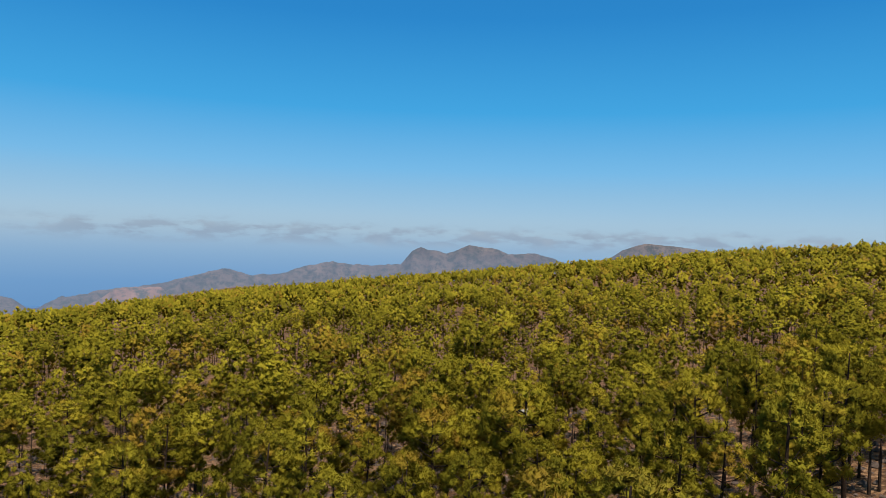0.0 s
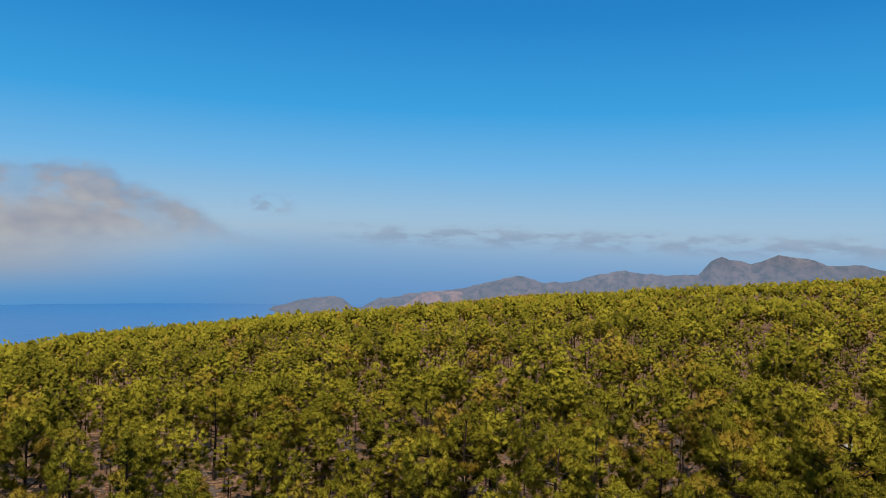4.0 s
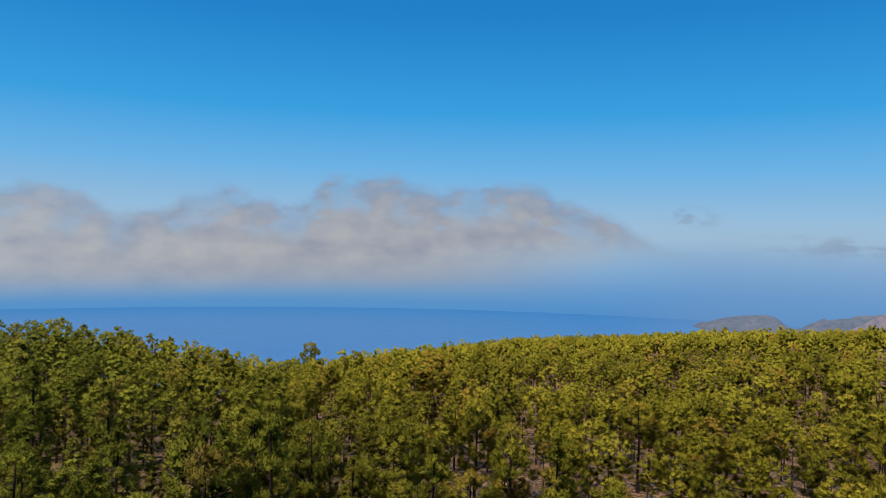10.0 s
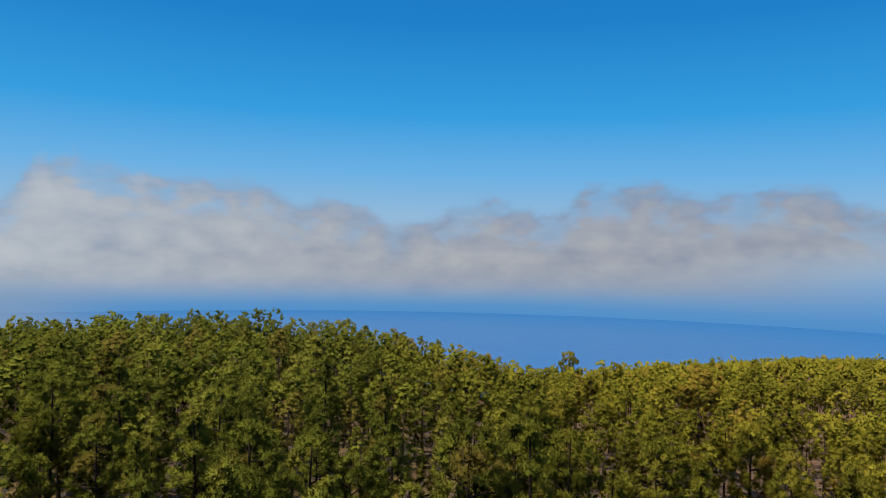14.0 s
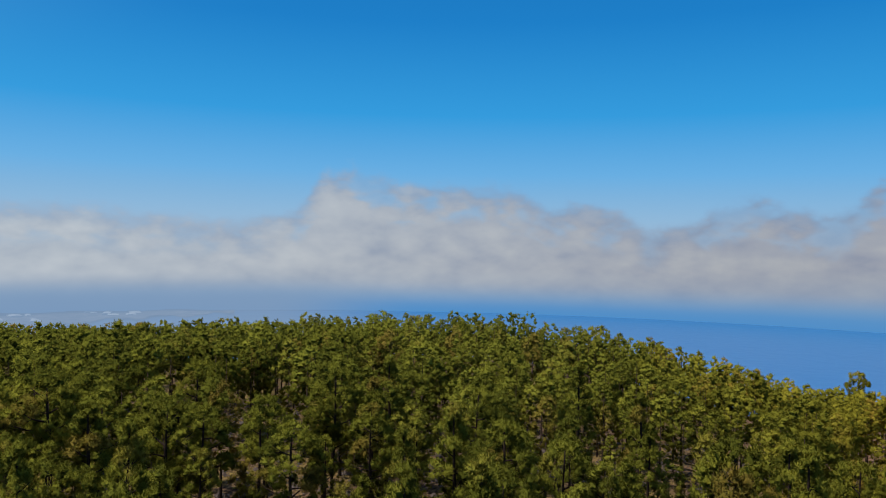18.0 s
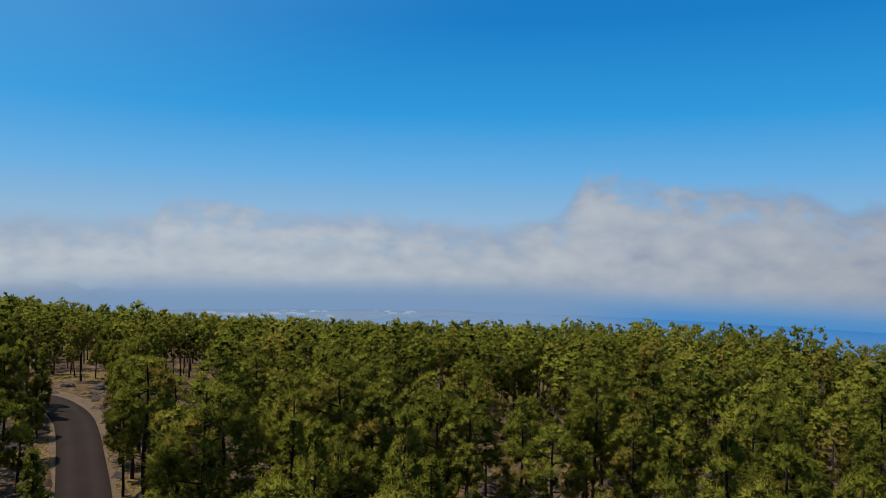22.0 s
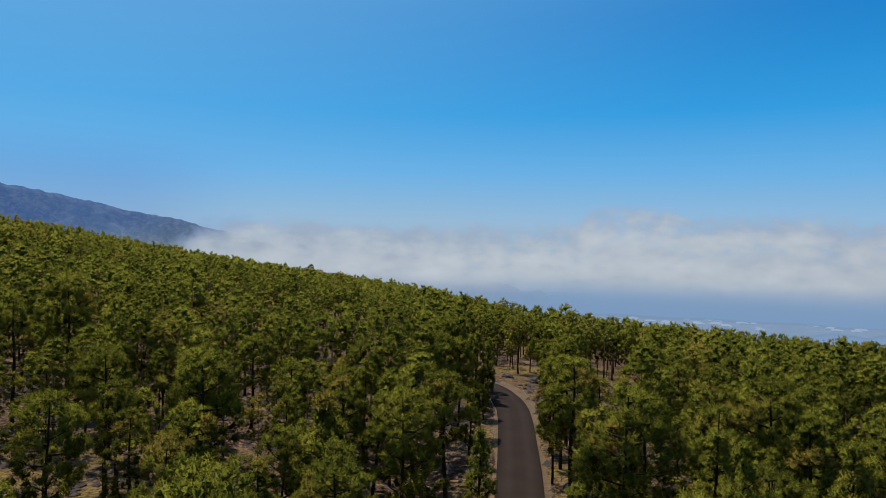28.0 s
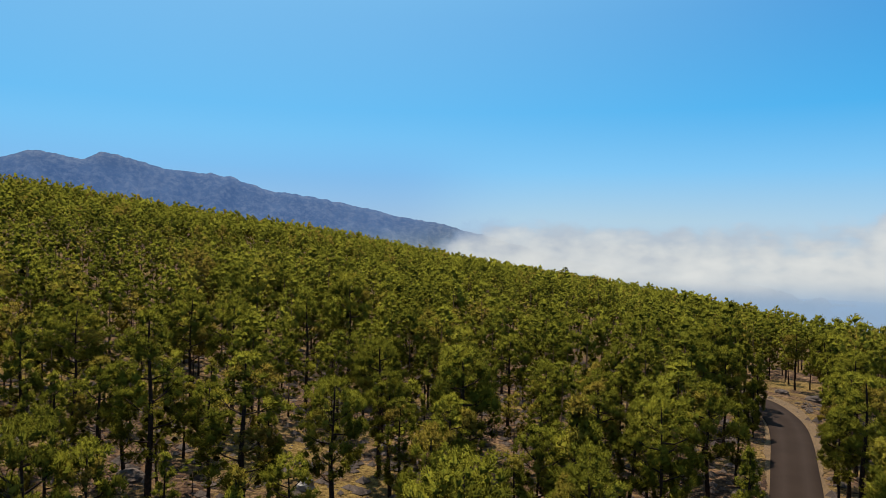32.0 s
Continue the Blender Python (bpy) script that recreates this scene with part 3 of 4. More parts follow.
# ---- pines ----
def ball(kind):
    """A lump of unit radius: a three-sided (0) or four-sided (1) double pyramid. Vertices and triangles."""
    bm = bmesh.new()
    ring = [(math.cos(a), math.sin(a), 0) for a in (2 * math.pi * k / (3 + kind) for k in range(3 + kind))]
    for c in ring + [(0, 0, 1), (0, 0, -1)]:
        bm.verts.new(c)
    bmesh.ops.convex_hull(bm, input=bm.verts)
    bm.verts.index_update()
    bmesh.ops.recalc_face_normals(bm, faces=bm.faces)
    v = np.array([q.co for q in bm.verts])
    f = np.array([[q.index for q in g.verts] for g in bm.faces])
    bm.free()
    return v, f


BALLS = (ball(0), ball(1))


def unit(v):
    return v / (np.linalg.norm(v, axis=-1)[..., None] + 1e-6)


def cores_of(rng, centres, heart, size, kind):
    """The close inner twigs and needles of each lobe, a ragged lump turned at random."""
    bv, bf = BALLS[kind]
    n, k = len(centres), len(bv)
    c = np.asarray(centres, float)[:, None, :]
    a = rng.uniform(0, 6.28, (n, 1))
    x, y, z = bv[None, :, 0] * np.cos(a) - bv[None, :, 1] * np.sin(a), bv[None, :, 0] * np.sin(a) + bv[None, :, 1] * np.cos(a), np.repeat(bv[None, :, 2], n, 0)
    lean = rng.normal(0, 0.35, (n, 2))
    o = unit(np.stack([x + lean[:, :1] * z, y + lean[:, 1:] * z, z], -1))
    v = c + o * size * rng.uniform(0.75, 1.2, (n, k, 1)) * rng.uniform(0.85, 1.12, (n, 1, 1))
    big = unit(c - np.asarray(heart))
    nr = unit(o * 0.5 + 0.9 * big + np.array([0, 0, 0.1]))
    f = bf[None] + (np.arange(n) * k)[:, None, None]
    return v.reshape(-1, 3), f.reshape(-1, 3), nr.reshape(-1, 3)


def sprays_of(rng, centres, heart, count, size, length, width):
    """Brushes of needles round each lobe: slim spikes that stand out of its shell, most of them up and outwards."""
    n = len(centres) * count
    c = np.repeat(np.asarray(centres, float), count, axis=0)
    big = unit(c - np.asarray(heart))
    o = unit(unit(rng.normal(size=(n, 3))) + 0.35 * big + np.array([0, 0, 0.15]))
    at = c + o * size * rng.uniform(0.62, 0.98, (n, 1)) * np.array([1, 1, 0.9])
    d = unit(0.8 * o + 0.55 * rng.normal(size=(n, 3)) + np.array([0, 0, 0.2])) * length * rng.uniform(0.6, 1.3, (n, 1))
    s = unit(np.cross(d, rng.normal(size=(n, 3)))) * width * rng.uniform(0.6, 1.4, (n, 1))
    nr = unit(0.45 * o + 0.9 * big + np.array([0, 0, 0.1]))
    v = np.stack([at - d * 0.4 - s * 0.5, at - d * 0.4 + s * 0.5, at + d * 0.6], 1).reshape(-1, 3)
    return v, np.arange(3 * n).reshape(-1, 3), np.repeat(nr, 3, axis=0)


def foliage(rng, centres, heart, count, size, length, width, kind=1):
    b = cores_of(rng, centres, heart, size * (0.60 if count else 1.0), kind)
    if not count:
        return b
    a = sprays_of(rng, centres, heart, count, size, length, width)
    return np.concatenate([a[0], b[0]]), np.concatenate([a[1], b[1] + len(a[0])]), np.concatenate([a[2], b[2]])


def profile(u, dome):
    """How wide a crown is at the share u of its height: pointed where dome is 0, round-headed where it is 1."""
    tip = (1 - u) ** 0.62 * np.minimum(1, (u + 0.10) / 0.32) ** 0.5
    head = np.where(u > 0.42, np.sqrt(np.maximum(0, 1 - ((u - 0.42) / 0.58) ** 2)), 0.62 + 0.38 * np.sqrt(np.maximum(0, u / 0.42)))
    return tip * (1 - dome) + head * dome


def crown_tufts(rng, height, radius, low, dome, count):
    """Places of lobes over a lumpy crown, most of them near its surface."""
    grid = np.linspace(0, 1, 60)
    w = np.cumsum(profile(grid, dome) + 0.12 + 0.5 * grid ** 6)
    u = np.interp((np.arange(count) + rng.uniform(0, 1, count)) / count, w / w[-1], grid)
    a = rng.uniform(0, 6.28, count)
    p = rng.uniform(0, 6.28, 4)
    lobes = 1 + 0.17 * np.sin(3 * a + p[0] + 4 * u) + 0.13 * np.sin(5 * a + p[1] - 9 * u) + 0.08 * np.sin(17 * u + p[2] + a)
    r = radius * profile(u, dome) * lobes * (1 - 0.5 * rng.uniform(0, 1, count) ** 1.8)
    z = height * (low + (0.985 - low) * u) + 0.10 * r * np.sin(2 * a + p[3])
    return np.column_stack([r * np.cos(a), r * np.sin(a), z])


def tube(path, radii, sides, bm=None):
    path = [Vector(p) for p in path]
    bm = bm or bmesh.new()
    rings = []
    for i, p in enumerate(path):
        ax = (path[min(i + 1, len(path) - 1)] - path[max(i - 1, 0)]).normalized()
        q = ax.to_track_quat("Z", "Y")
        rings.append([bm.verts.new(p + q @ Vector((math.cos(a) * radii[i], math.sin(a) * radii[i], 0)))
                      for a in (2 * math.pi * k / sides for k in range(sides))])
    for a, b in zip(rings, rings[1:]):
        for k in range(sides):
            bm.faces.new((a[k], a[(k + 1) % sides], b[(k + 1) % sides], b[k])).smooth = True
    bm.faces.new(rings[-1])
    return bm


LOBE = dict(count=66, size=0.54, length=0.30, width=0.075)


def pine(seed, height, radius, low, dome):
    """A pine at the origin. low: where the crown begins (share of the height); dome 0 is a pointed young tree, 1 a broad round one."""
    rng = np.random.default_rng(seed)
    tree = new("pine_tree")
    lean = rng.normal(0, 0.018, 2)
    bend = rng.uniform(0, 6.28)

    def stem(z):
        return Vector((lean[0] * z + 0.12 * math.sin(z * 0.5 + bend), lean[1] * z + 0.12 * math.cos(z * 0.45 + bend), z))
    r0 = 0.017 * height + 0.04
    zs = np.linspace(-0.8, height * 0.95, 9)
    bm = tube([stem(z) for z in zs], [r0 * (1 - 0.85 * max(z, 0) / height) for z in zs], 8)
    # dead snags below the crown
    for k in range(5):
        z = height * rng.uniform(0.12, low + 0.08)
        a, far = rng.uniform(0, 6.28), rng.uniform(0.5, 1.5)
        p = stem(z)
        tube([p, p + Vector((math.cos(a) * far, math.sin(a) * far, far * rng.uniform(-0.35, 0.2)))], [0.045, 0.012], 4, bm)
    part("trunk", bm, BARK, tree)
    cs = crown_tufts(rng, height, radius, low, dome, int(25 * radius + 3.4 * height))
    heart = np.array([0, 0, height * (low + 0.42 * (1 - low))])
    limbs = int(8 + 2 * dome + height * 0.16)
    turn = rng.uniform(0, 6.28)
    roots, tips = [], []
    for i in range(limbs):
        u = (i + rng.uniform(0.2, 0.8)) / limbs * 0.86
        turn += 2.4 + rng.uniform(-0.3, 0.3)
        far = radius * float(profile(np.array(u), dome)) * rng.uniform(0.72, 0.95)
        z = height * (low + (0.985 - low) * u)
        tips.append((math.cos(turn) * far, math.sin(turn) * far, z))
        roots.append(max(height * 0.15, z - far * rng.uniform(0.15, 0.5) - 0.3))
    tips = np.array(tips)
    # each lobe of needles belongs to the nearest limb and is drawn a little to its end; those at the stem and the head make the crown's middle
    near = np.linalg.norm((cs[:, None] - tips[None]) * np.array([1, 1, 1.35]), axis=2)
    own = near.argmin(1)
    head = (cs[:, 2] > height * 0.93) | (np.hypot(cs[:, 0], cs[:, 1]) < 0.16 * radius)
    pull = np.where(head, 0, np.clip(0.36 - 0.05 * near.min(1), 0.1, 0.36))[:, None]
    cs = cs + (tips[own] - cs) * pull * np.array([0.7, 0.7, 1.2])
    tops = np.array([stem(z) for z in cs[:, 2]])
    cs[:, :2] += tops[:, :2]
    v, f, nr = foliage(rng, cs[head], heart, **LOBE)
    ob = new("crown", arrays("crown", v, f, NEEDLES, normals=nr))
    ob.parent = tree
    for i in range(limbs):
        mine = cs[(own == i) & ~head]
        if not len(mine):
            continue
        a = stem(roots[i])
        shift = np.array(stem(tips[i][2])) * np.array([1, 1, 0])
        tip = tips[i] + shift
        reach = float(np.linalg.norm(tip - np.array(a)))
        mid = (np.array(a) + tip) / 2 + np.array([0, 0, -0.08 * reach])
        bm = tube([a, mid, tip], [0.035 + 0.018 * reach, 0.03 + 0.008 * reach, 0.02], 5)
        for k in range(3):
            q = mine[rng.integers(len(mine))]
            tube([mid, (mid + q) / 2 + np.array([0, 0, -0.1]), q], [0.03, 0.022, 0.012], 4, bm)
        limb = part("limb", bm, BARK, tree)
        v, f, nr = foliage(rng, mine, heart, **LOBE)
        cl = new("needle_clump", arrays("needle_clump", v, f, NEEDLES, normals=nr))
        cl.parent = limb
    return tree


def far_pine(rng, height, radius, lobes, count, size, length, width, kind, trunk, dome=0.7, low=0.3):
    """A pine seen from afar: vertices, triangles, normals, and how many of the last triangles are the trunk's."""
    cs = crown_tufts(rng, height, radius, low, dome, lobes)
    v, f, nr = foliage(rng, cs, (0, 0, height * (low + 0.42 * (1 - low))), count, size, length, width, kind)
    if not trunk:
        return v, f, nr, 0
    w = 0.015 * height + 0.03
    ring = np.array([(w * math.cos(a), w * math.sin(a), -0.8) for a in (0, 2.1, 4.2)] + [(0, 0, height * 0.9)])
    n = len(v)
    side = np.array([(math.cos(a), math.sin(a), 0) for a in (0, 2.1, 4.2)] + [(0, 0, 1)])
    return np.concatenate([v, ring]), np.concatenate([f, [(n, n + 1, n + 3), (n + 1, n + 2, n + 3), (n + 2, n, n + 3)]]), np.concatenate([nr, side]), 3


RNG = np.random.default_rng(11)


CLEARINGS = ((20, 215, 9), (23.5, 200, 7), (8.6, 260, 8), (-21.5, 150, 8), (-32, 150, 11), (-14, 104, 5), (64.8, 190, 7), (145.9, 170, 7), (88, 190, 5), (16.5, 82, 5))


def sites(near, far, cell, keep):
    """Jittered places for trees between two distances, off the road and its clearings."""
    n = int(far / cell) + 1
    g = (np.arange(-n, n) + 0.5) * cell
    X, Y = [q.ravel() for q in np.meshgrid(g, g)]
    X = X + RNG.uniform(-0.42, 0.42, X.size) * cell
    Y = Y + RNG.uniform(-0.42, 0.42, Y.size) * cell
    d = np.hypot(X, Y)
    az = (np.degrees(np.arctan2(-X, Y)) + 60) % 360 - 60
    gap = np.sin(X / 17 + 2 * np.sin(Y / 31)) * np.sin(Y / 19 + 1.3 * np.sin(X / 27))
    ok = (d > near) & (d < far) & (az > -41) & (az < 213) & (RNG.uniform(0, 1, X.size) < keep) & (gap < 0.72)
    ok &= (road_distance(X, Y) > np.where(az > 145.6, 7.0, 5.6))
    ok &= ~((az > 141.4) & (az < 149.6) & (d < 82))
    ok &= ~((az > 142.2) & (az < 148.4) & (d < 166))
    for b, r, wide in CLEARINGS:
        p = toward(b) * r
        ok &= np.hypot(X - p.x, Y - p.y) > wide
    return X[ok], Y[ok], d[ok], az[ok]


# The tree tops' skyline: bearing and height in degrees over the eye's level. No stand rises above it.
SKYLINE = ((-60, 4), (-40, 1.8), (-31, 0.83), (-26, 0.28), (-18.4, -0.49), (-9.8, -1.5), (-1, -2.5), (6.5, -3.1), (13, -3.75), (20, -4.25), (25, -5.0), (30, -5.6),
           (36.7, -6.3), (42, -6.95), (48, -7.3), (54, -7.75), (60, -8.25), (65, -8.85), (69, -9.45), (72, -9.15), (76, -8.2), (79.5, -7.4), (83, -6.6), (87, -5.85),
           (92, -5.4), (99, -5.35), (104, -5.6), (109, -5.85), (114, -6.2), (125, -6.3), (131, -6.1), (137, -5.75), (142, -5.05), (147, -4.35), (152, -3.75),
           (158, -2.9), (164.6, -2.1), (169, -1.45), (174, -0.5), (180.5, 0.8), (187, 2.1), (193.4, 3.2), (199, 3.77), (204.4, 4.26), (215, 5.0), (240, 6))


def tree_height(X, Y, az):
    h = 12.3 + 2.0 * np.sin(X / 37 + 1) * np.sin(Y / 43) + RNG.normal(0, 2.4, X.size)
    h += 2.4 * np.clip((az - 50) / 30, 0, 1) * np.clip((215 - az) / 60, 0.5, 1)
    d = np.hypot(X, Y)
    top = np.interp(az, [q[0] for q in SKYLINE], [q[1] for q in SKYLINE]) + RNG.uniform(-0.3, 0.35, X.size)
    room = EYE + d * np.tan(np.radians(top)) - ground_z(X, Y)
    return np.clip(np.minimum(h, room), 5.0, 20)


KINDS = [pine(21, 14, 3.3, 0.48, 0.85), pine(22, 17, 3.8, 0.52, 0.95), pine(23, 12, 2.9, 0.46, 0.8), pine(24, 15, 2.4, 0.26, 0.3),
         pine(25, 16, 3.3, 0.30, 0.6), pine(26, 11, 2.1, 0.22, 0.15), pine(27, 18, 3.6, 0.52, 0.75), pine(28, 13, 3.3, 0.52, 1.0)]
HEIGHTS = [14, 17, 12, 15, 16, 11, 18, 13]
RADII = [3.3, 3.8, 2.9, 2.4, 3.3, 2.1, 3.6, 3.3]
LABELS = ["rounded Canary pine with a dark bare trunk", "tall broad-crowned pine with yellow-green needles", "middling pine with a dense tufted crown",
          "slim pointed pine clad low down the trunk", "upright pine with layered tufted branches", "young narrow pine with branches near the ground",
          "tall old pine with a high domed crown", "pine with a flat umbrella crown"]
for ob, text in zip(KINDS, LABELS):
    tagged(ob, text, "tree", "pines on the slope")
used = [0] * len(KINDS)


def plant(x, y, height, kind, radius=None):
    z = float(ground_z(x, y)[0])
    s = height / HEIGHTS[kind]
    w = s if radius is None else min(max(radius / RADII[kind], 0.75 * s), 1.35 * s)
    m = Matrix.Translation((x, y, z)) @ Matrix.Rotation(RNG.uniform(0, 6.28), 4, "Z")
    if used[kind]:
        ob = copy_thing(KINDS[kind], m)
    else:
        ob = KINDS[kind]
        ob.matrix_basis = m
    ob.scale = (w, w, s)
    used[kind] += 1
    return ob


# Trees that stand out: bearing, distance, height, crown radius.
WEST_TREES = (
    (-30.0, 80, 18.7, 3.5), (-27.9, 110, 18.4, 3.5), (-26.5, 58, 19.8, 3.5), (-24.2, 86, 17.8, 3.1), (-22.2, 120, 17.1, 3.4),
    (-20.0, 74, 17.7, 3.3), (-15.8, 92, 13.6, 2.9), (-12.8, 92, 13.7, 3.3), (-8.9, 96, 11.2, 3.1), (-8.0, 82, 10.8, 3.6),
    (-3.0, 100, 9.7, 3.2), (2.0, 88, 9.1, 3.2), (7.1, 90, 10.5, 3.2), (11.8, 110, 11.6, 3.5), (15.2, 84, 15.7, 3.0), (18.8, 92, 15.4, 3.3),
    (20.8, 95, 10.9, 3.4), (24.2, 100, 14.4, 3.2), (26.9, 90, 11.5, 3.2), (27.9, 100, 14.4, 3.6),
)
HILL_TREES = (
    (32.3, 105, 12.9, 3.4), (33.0, 98, 13.2, 3.1), (36.9, 80, 12.7, 2.9), (37.7, 90, 13.3, 3.2), (40.7, 110, 13.6, 3.1),
    (42.8, 72, 12.2, 2.6), (46.1, 96, 12.3, 3.1), (47.2, 70, 16.8, 2.5), (50.7, 84, 12.7, 2.7), (50.8, 78, 16.1, 2.8),
    (53.5, 92, 16.4, 2.9), (57.0, 66, 16.8, 2.4), (57.9, 90, 13.4, 2.9), (60.3, 74, 17.0, 2.7), (66.8, 74, 17.5, 3.0),
    (70.1, 64, 20.1, 2.8), (71.3, 80, 17.4, 2.6), (74.9, 63, 20.3, 3.8), (80.9, 76, 17.1, 2.4), (81.9, 84, 19.6, 2.7),
)
EAST_TREES = (
    (86.7, 98, 20.4, 2.7), (87.4, 39, 20.3, 1.7), (92.6, 60, 20.3, 3.8), (93.8, 48, 20.1, 2.9), (94.7, 76, 20.2, 4.0),
    (96.6, 72, 18.8, 2.9), (100.3, 62, 18.2, 2.2), (100.6, 46, 19.4, 2.0), (101.8, 104, 19.5, 2.9), (102.9, 84, 18.6, 2.7),
    (106.2, 88, 19.2, 3.5), (106.9, 92, 18.8, 2.6), (111.5, 84, 16.2, 2.7), (111.9, 76, 17.5, 3.0), (116.1, 104, 16.9, 2.9),
    (116.6, 100, 17.7, 3.2), (121.1, 55, 19.1, 2.4), (122.3, 42, 17.9, 2.4), (123.3, 82, 16.1, 3.0), (124.3, 70, 18.1, 2.8),
)
ROAD_TREES = (
    (128.3, 52, 17.7, 1.9), (128.6, 100, 15.5, 2.8), (129.3, 66, 15.2, 2.1), (131.2, 92, 17.6, 3.3), (133.2, 105, 15.8, 2.9),
    (135.7, 60, 17.0, 3.6), (141.2, 83, 16.3, 3.7), (143.7, 150, 13.6, 3.0), (148.4, 58, 13.9, 1.4), (148.5, 72, 9.2, 1.3),
    (151.7, 105, 16.0, 3.4), (154.0, 66, 15.3, 3.2), (157.9, 95, 13.1, 2.7), (158.3, 100, 14.6, 2.8), (159.6, 85, 13.9, 2.5),
    (160.0, 52, 14.6, 2.3), (163.6, 90, 12.8, 2.5), (164.0, 80, 11.0, 1.9), (166.8, 105, 13.7, 3.4), (170.4, 70, 17.1, 3.6),
)
UPHILL_TREES = (
    (170.7, 85, 14.7, 4.1), (173.1, 50, 14.8, 2.6), (176.9, 90, 13.5, 3.2), (177.1, 80, 15.1, 3.2), (179.7, 118, 20.0, 3.8),
    (180.9, 60, 15.0, 2.9), (180.9, 70, 12.5, 3.1), (183.0, 110, 17.4, 3.1), (187.9, 62, 16.3, 4.0), (188.5, 42, 14.2, 1.7),
    (188.8, 95, 16.8, 3.8), (191.8, 108, 16.3, 3.5), (194.6, 68, 18.7, 3.8), (199.0, 48, 13.9, 2.3), (199.8, 95, 15.8, 3.4),
    (200.8, 75, 11.8, 1.8), (202.9, 46, 16.0, 2.8),
)
VERGE_TREES = ((142.7, 87, 12, 1.9), (142.9, 99, 13, 2.0), (142.9, 111, 12, 2.0), (143.2, 125, 12, 2.0), (143.6, 139, 11, 2.0), (142.1, 93, 15, 2.7), (141.6, 104, 16, 3.0), (142.0, 117, 14, 2.6), (142.3, 131, 13, 2.4), (142.9, 147, 12, 2.2), (143.8, 163, 12, 2.4), (145.6, 172, 13, 2.6),
               (139.4, 60, 10, 2.4), (138.9, 70, 12, 2.7), (140.3, 97, 14, 2.8), (139.2, 84, 14, 2.8), (140.0, 74, 9, 2.0), (138.4, 52, 9, 2.2), (149.4, 93, 10, 1.5), (150.3, 106, 15, 2.6), (149.5, 118, 14, 2.1), (148.9, 130, 13, 2.0), (149.7, 140, 14, 2.3), (151.2, 122, 16, 2.8),
               (147.95, 128, 11, 1.4), (148.0, 138, 11, 1.6), (148.6, 106, 8, 1.3), (148.3, 117, 9, 1.2), (144.6, 176, 7, 1.8), (146.0, 181, 7, 1.9), (143.7, 172, 8, 2.0), (147.3, 186, 8, 2.0))
SKYLINE_TREES = ((67.0, 236, 21.0, 3.9), (63.6, 228, 18.0, 3.6), (162.45, 520, 19, 4.0), (-26.4, 330, 17, 4.0))
spots = []
for b, d, h, r in WEST_TREES + HILL_TREES + EAST_TREES + ROAD_TREES + UPHILL_TREES + VERGE_TREES + SKYLINE_TREES:
    p = toward(b) * d
    slim = r / h
    kind = 5 if slim < 0.14 and h < 12 else 3 if slim < 0.155 else int(RNG.choice((0, 1, 2, 4, 6, 7))) if slim > 0.19 else int(RNG.choice((0, 2, 4, 6)))
    plant(p.x, p.y, h, kind, r)
    spots.append((p.x, p.y, 2.2 + 0.6 * r))
spots = np.array(spots)


def free(X, Y):
    return (np.hypot(X[:, None] - spots[None, :, 0], Y[:, None] - spots[None, :, 1]) > spots[None, :, 2]).all(1)


X, Y, D, AZ = sites(32, 125, 5.7, 0.93)
# the stand is open close to the road and the drone's foot
ok = free(X, Y) & (RNG.uniform(0, 1, X.size) < np.where(D < 78, 0.55, 1.0))
X, Y, D, AZ = X[ok], Y[ok], D[ok], AZ[ok]
order = np.argsort(D)[:300 - sum(used)]
H = tree_height(X, Y, AZ)
for i in order:
    # the nearest stay below the drone's view of the marked ones
    h = H[i] if D[i] > 55 else min(H[i], EYE - float(ground_z(X[i], Y[i])[0]) - D[i] * 0.30)
    if h > 5:
        k = int(RNG.choice(8, p=(0.20, 0.16, 0.18, 0.08, 0.08, 0.06, 0.12, 0.12) if AZ[i] < 60 else (0.20, 0.08, 0.16, 0.16, 0.20, 0.08, 0.08, 0.04)))
        plant(X[i], Y[i], h, k, RADII[k] * h / HEIGHTS[k] * RNG.uniform(0.82, 1.0))
EDGE = D[order].max()


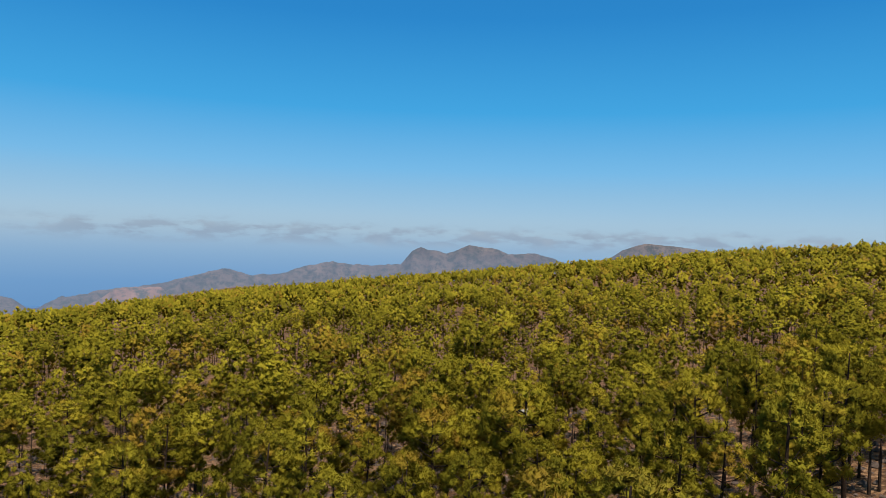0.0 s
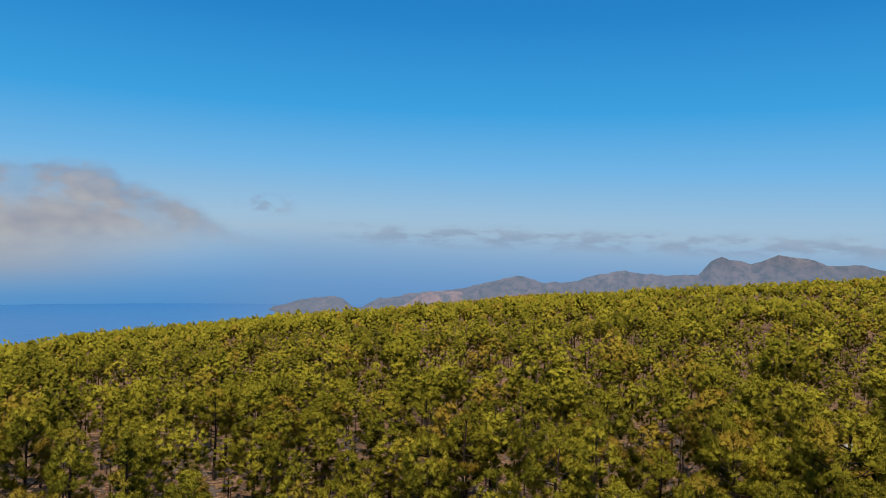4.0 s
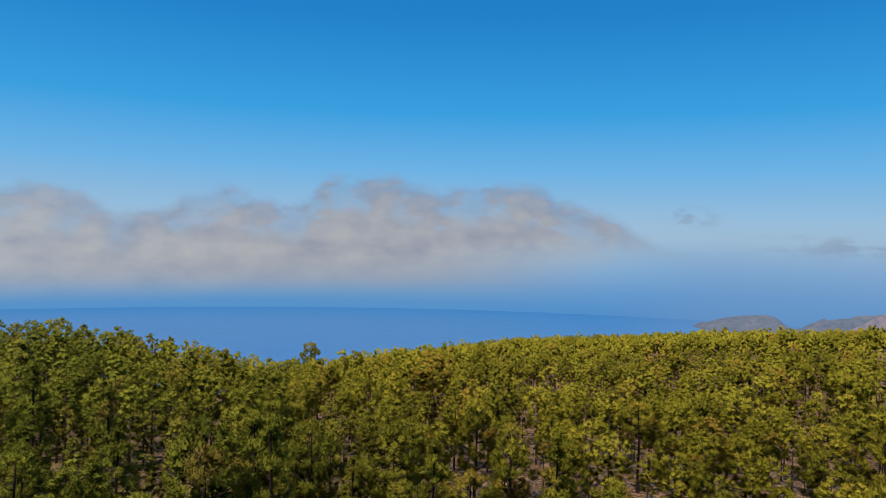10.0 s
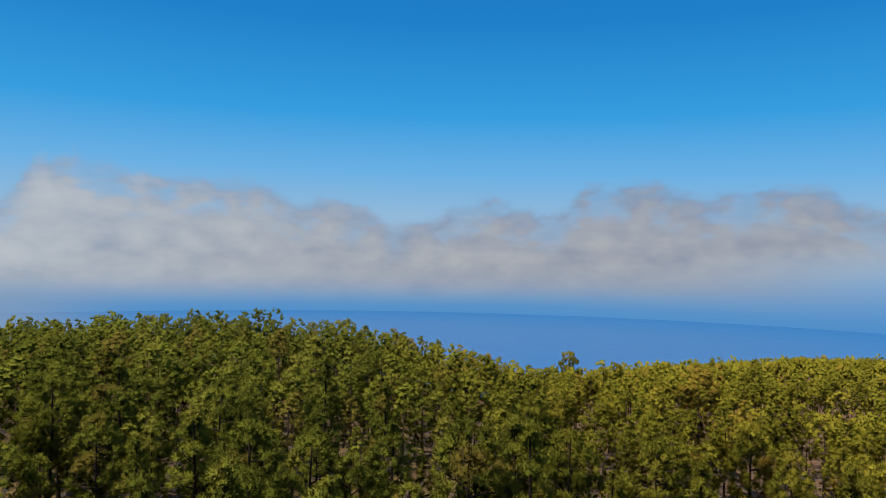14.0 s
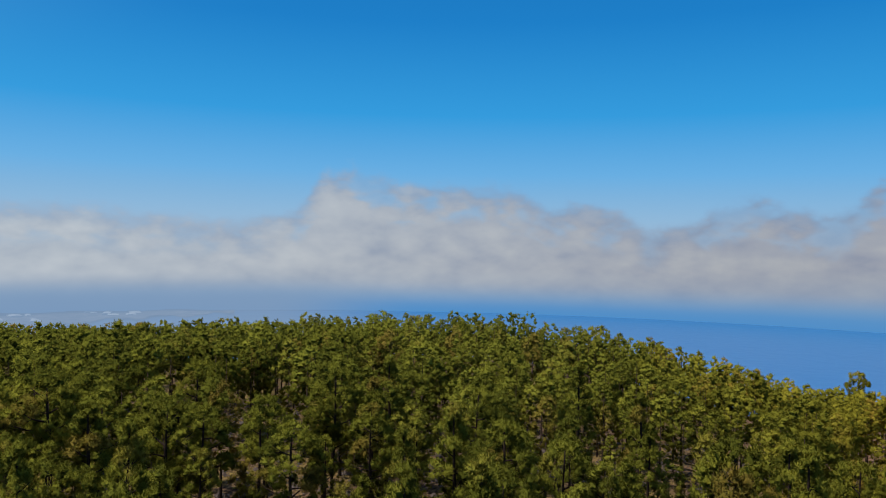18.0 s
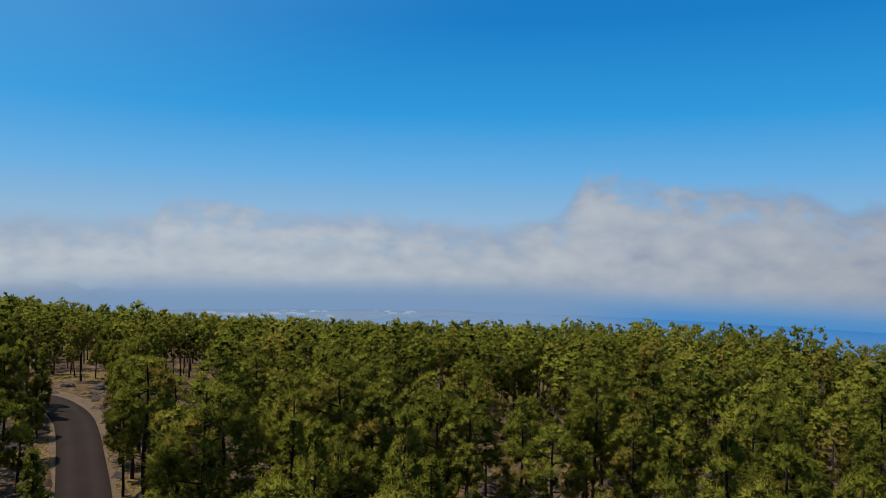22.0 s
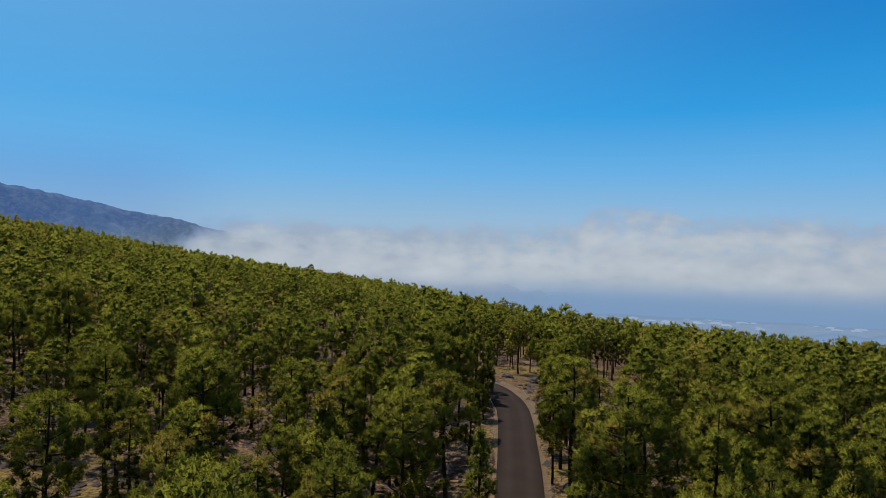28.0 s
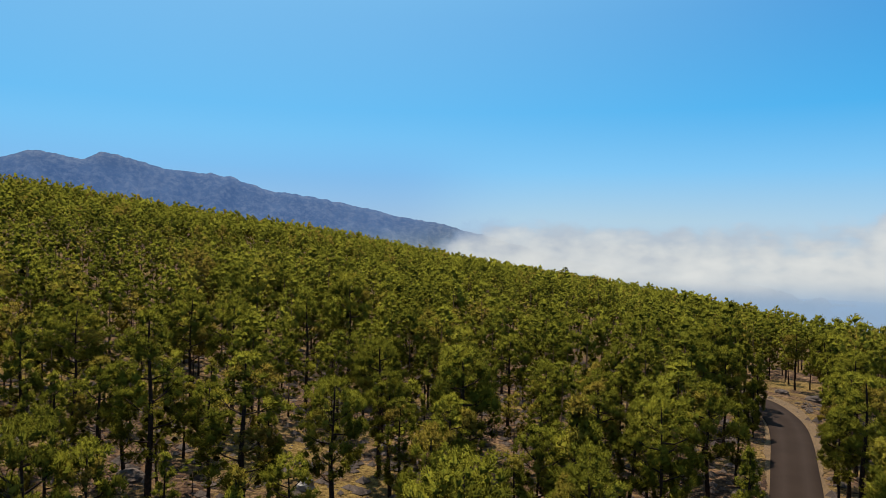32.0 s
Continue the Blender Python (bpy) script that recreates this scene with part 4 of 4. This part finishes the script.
def woods(name, near, far, cell, keep, shape, trunk, label, patterns=12, tall=1.0):
    X, Y, D, AZ = sites(near, far, cell, keep)
    ok = free(X, Y) & ~((AZ > 66) & (AZ < 128) & (D > 480))
    X, Y, D, AZ = X[ok], Y[ok], D[ok], AZ[ok]
    H = tree_height(X, Y, AZ) * tall
    Z = ground_z(X, Y)
    # round crowns on bare stems to the north-west, fuller ones elsewhere
    which = RNG.integers(0, patterns // 2, X.size) + np.where(AZ + RNG.normal(0, 12, X.size) < 58, 0, patterns // 2)
    vs, fs, ts, ms, ns, base = [], [], [], [], [], 0
    for k in range(patterns):
        m = which == k
        c = int(m.sum())
        p, f, nr, bark = far_pine(RNG, 13, RNG.uniform(2.35, 3.05), *shape, trunk, *((RNG.uniform(0.75, 1.0), RNG.uniform(0.46, 0.56)) if k < patterns // 2 else (RNG.uniform(0.3, 0.9), RNG.uniform(0.26, 0.42))))
        if not c:
            continue
        a = RNG.uniform(0, 6.28, c)
        s = (H[m] / 13)[:, None]
        w = s ** (0.7 if tall < 1 else 1) * RNG.uniform(0.85, 1.15, (c, 1))
        co, si = np.cos(a)[:, None], np.sin(a)[:, None]
        px = (p[None, :, 0] * co - p[None, :, 1] * si) * w + X[m][:, None]
        py = (p[None, :, 0] * si + p[None, :, 1] * co) * w + Y[m][:, None]
        pz = p[None, :, 2] * s + Z[m][:, None]
        vs.append(np.stack([px, py, pz], -1).reshape(-1, 3))
        ns.append(np.stack([nr[None, :, 0] * co - nr[None, :, 1] * si, nr[None, :, 0] * si + nr[None, :, 1] * co, np.repeat(nr[None, :, 2], c, 0)], -1).reshape(-1, 3))
        fs.append((f[None] + (np.arange(c) * len(p))[:, None, None]).reshape(-1, 3) + base)
        base += c * len(p)
        ts.append(np.repeat(RNG.uniform(0, 1, c), len(p)))
        slot = np.zeros(len(f), int)
        if bark:
            slot[-bark:] = 1
        ms.append(np.tile(slot, c))
    v, f = np.concatenate(vs), np.concatenate(fs)
    ob = new(name, arrays(name, v, f, FAR_NEEDLES, False, np.concatenate(ts), BARK, np.concatenate(ms), np.concatenate(ns)))
    tagged(ob, label, "forest", kind="stuff")
    ob["trees"], ob["triangles"] = int(X.size), int(len(f))


# lobes a tree, sprays a lobe, a lobe's radius, a spray's length and width, and the shape of its core
woods("pine_wood", EDGE, 115, 6.1, 0.95, (84, 30, 0.55, 0.32, 0.085, 1), True, "close-set pines with tufted crowns and bare trunks")
woods("pine_wood", 115, 165, 6.4, 0.95, (62, 17, 0.66, 0.38, 0.12, 1), True, "dense wood of yellow-green pines on the slope")
woods("pine_wood", 165, 330, 6.8, 0.94, (40, 7, 0.74, 0.36, 0.15, 1), True, "pine wood with dark trunks between the crowns")
woods("pine_wood", 330, 600, 7.3, 0.93, (20, 0, 0.76, 0, 0, 0), False, "pine forest thinning with distance")
woods("pine_wood", 600, 1050, 8.5, 0.88, (9, 0, 1.1, 0, 0, 0), False, "distant pine forest along the skyline")
woods("undergrowth", 38, 150, 7.0, 0.42, (13, 16, 1.2, 0.6, 0.18, 1), True, "young pines and scrub between the trunks", tall=0.36)


# ---- loose lava rock on the forest floor ----
def rubble(count, seed):
    rng = np.random.default_rng(seed)
    bv, bf = BALLS[1]
    b = rng.uniform(-41, 213, count)
    d = np.sqrt(rng.uniform(40 ** 2, 150 ** 2, count))
    x, y = -np.sin(np.radians(b)) * d, np.cos(np.radians(b)) * d
    ok = road_distance(x, y) > 3.6
    x, y = x[ok], y[ok]
    z = ground_z(x, y)
    n, k = len(x), len(bv)
    size = 0.16 + 0.75 * rng.uniform(0, 1, n) ** 5
    v = bv[None] * rng.uniform(0.6, 1.3, (n, k, 1)) * size[:, None, None] * np.array([1.2, 1.0, 0.7])
    v = v + np.stack([x, y, z + 0.1 * size], -1)[:, None, :]
    f = bf[None] + (np.arange(n) * k)[:, None, None]
    ob = new("rubble", arrays("rubble", v.reshape(-1, 3), f.reshape(-1, 3), ROCK))
    tagged(ob, "dark lava stones scattered over the forest floor", "stones", kind="stuff")


rubble(26000, 5)



# ---- boulders and outcrops among the trees ----
def boulder(b, d, size, tall, mat, label, seed):
    rng = np.random.default_rng(seed)
    bm = bmesh.new()
    bmesh.ops.create_icosphere(bm, subdivisions=3, radius=1)
    for v in bm.verts:
        rough = noise.fractal(v.co * 1.1 + Vector((seed, 0, 0)), 0.9, 2.1, 4)
        facet = noise.cell(v.co * 1.6 + Vector((0, seed, 0)))
        v.co *= 1 + 0.30 * rough + 0.10 * facet
        v.co = Vector((v.co.x * size * 1.25, v.co.y * size, v.co.z * size * tall))
    ob = part("boulder", bm, mat)
    p = toward(b) * d
    ob.matrix_basis = pose(p.x, p.y, float(ground_z(p.x, p.y)[0]) + 0.25 * size * tall, 0, 0, rng.uniform(0, 360))
    tagged(ob, label, "rock", "boulders on the slope")


PALE_ROCK = slope_material("pale_weathered_rock", (0.20, 0.17, 0.15), (0.36, 0.32, 0.28), (0.12, 0.10, 0.085))
DARK, PALE = "rough dark lava boulder on bare ground", "pale weathered rock outcrop between the pines"
for i, (b, d, size, tall, pale) in enumerate(((-17.4, 137, 1.9, 1.0, 0), (-20.3, 143, 1.6, 0.8, 1), (-7.1, 140, 1.2, 0.7, 1), (88.6, 196, 1.9, 0.9, 1), (99.3, 150, 1.4, 0.8, 1),
                                             (20.4, 214, 2.0, 0.7, 0), (8.6, 258, 1.8, 0.7, 0), (64.8, 188, 1.3, 0.6, 0), (146.4, 160, 1.1, 0.7, 0), (144.3, 158, 1.3, 0.8, 0),
                                             (190.5, 66, 1.0, 0.8, 0), (196.0, 78, 1.2, 0.7, 0), (183.0, 74, 0.9, 0.8, 1))):
    boulder(b, d, size, tall, PALE_ROCK if pale else ROCK, PALE if pale else DARK, 40 + i)
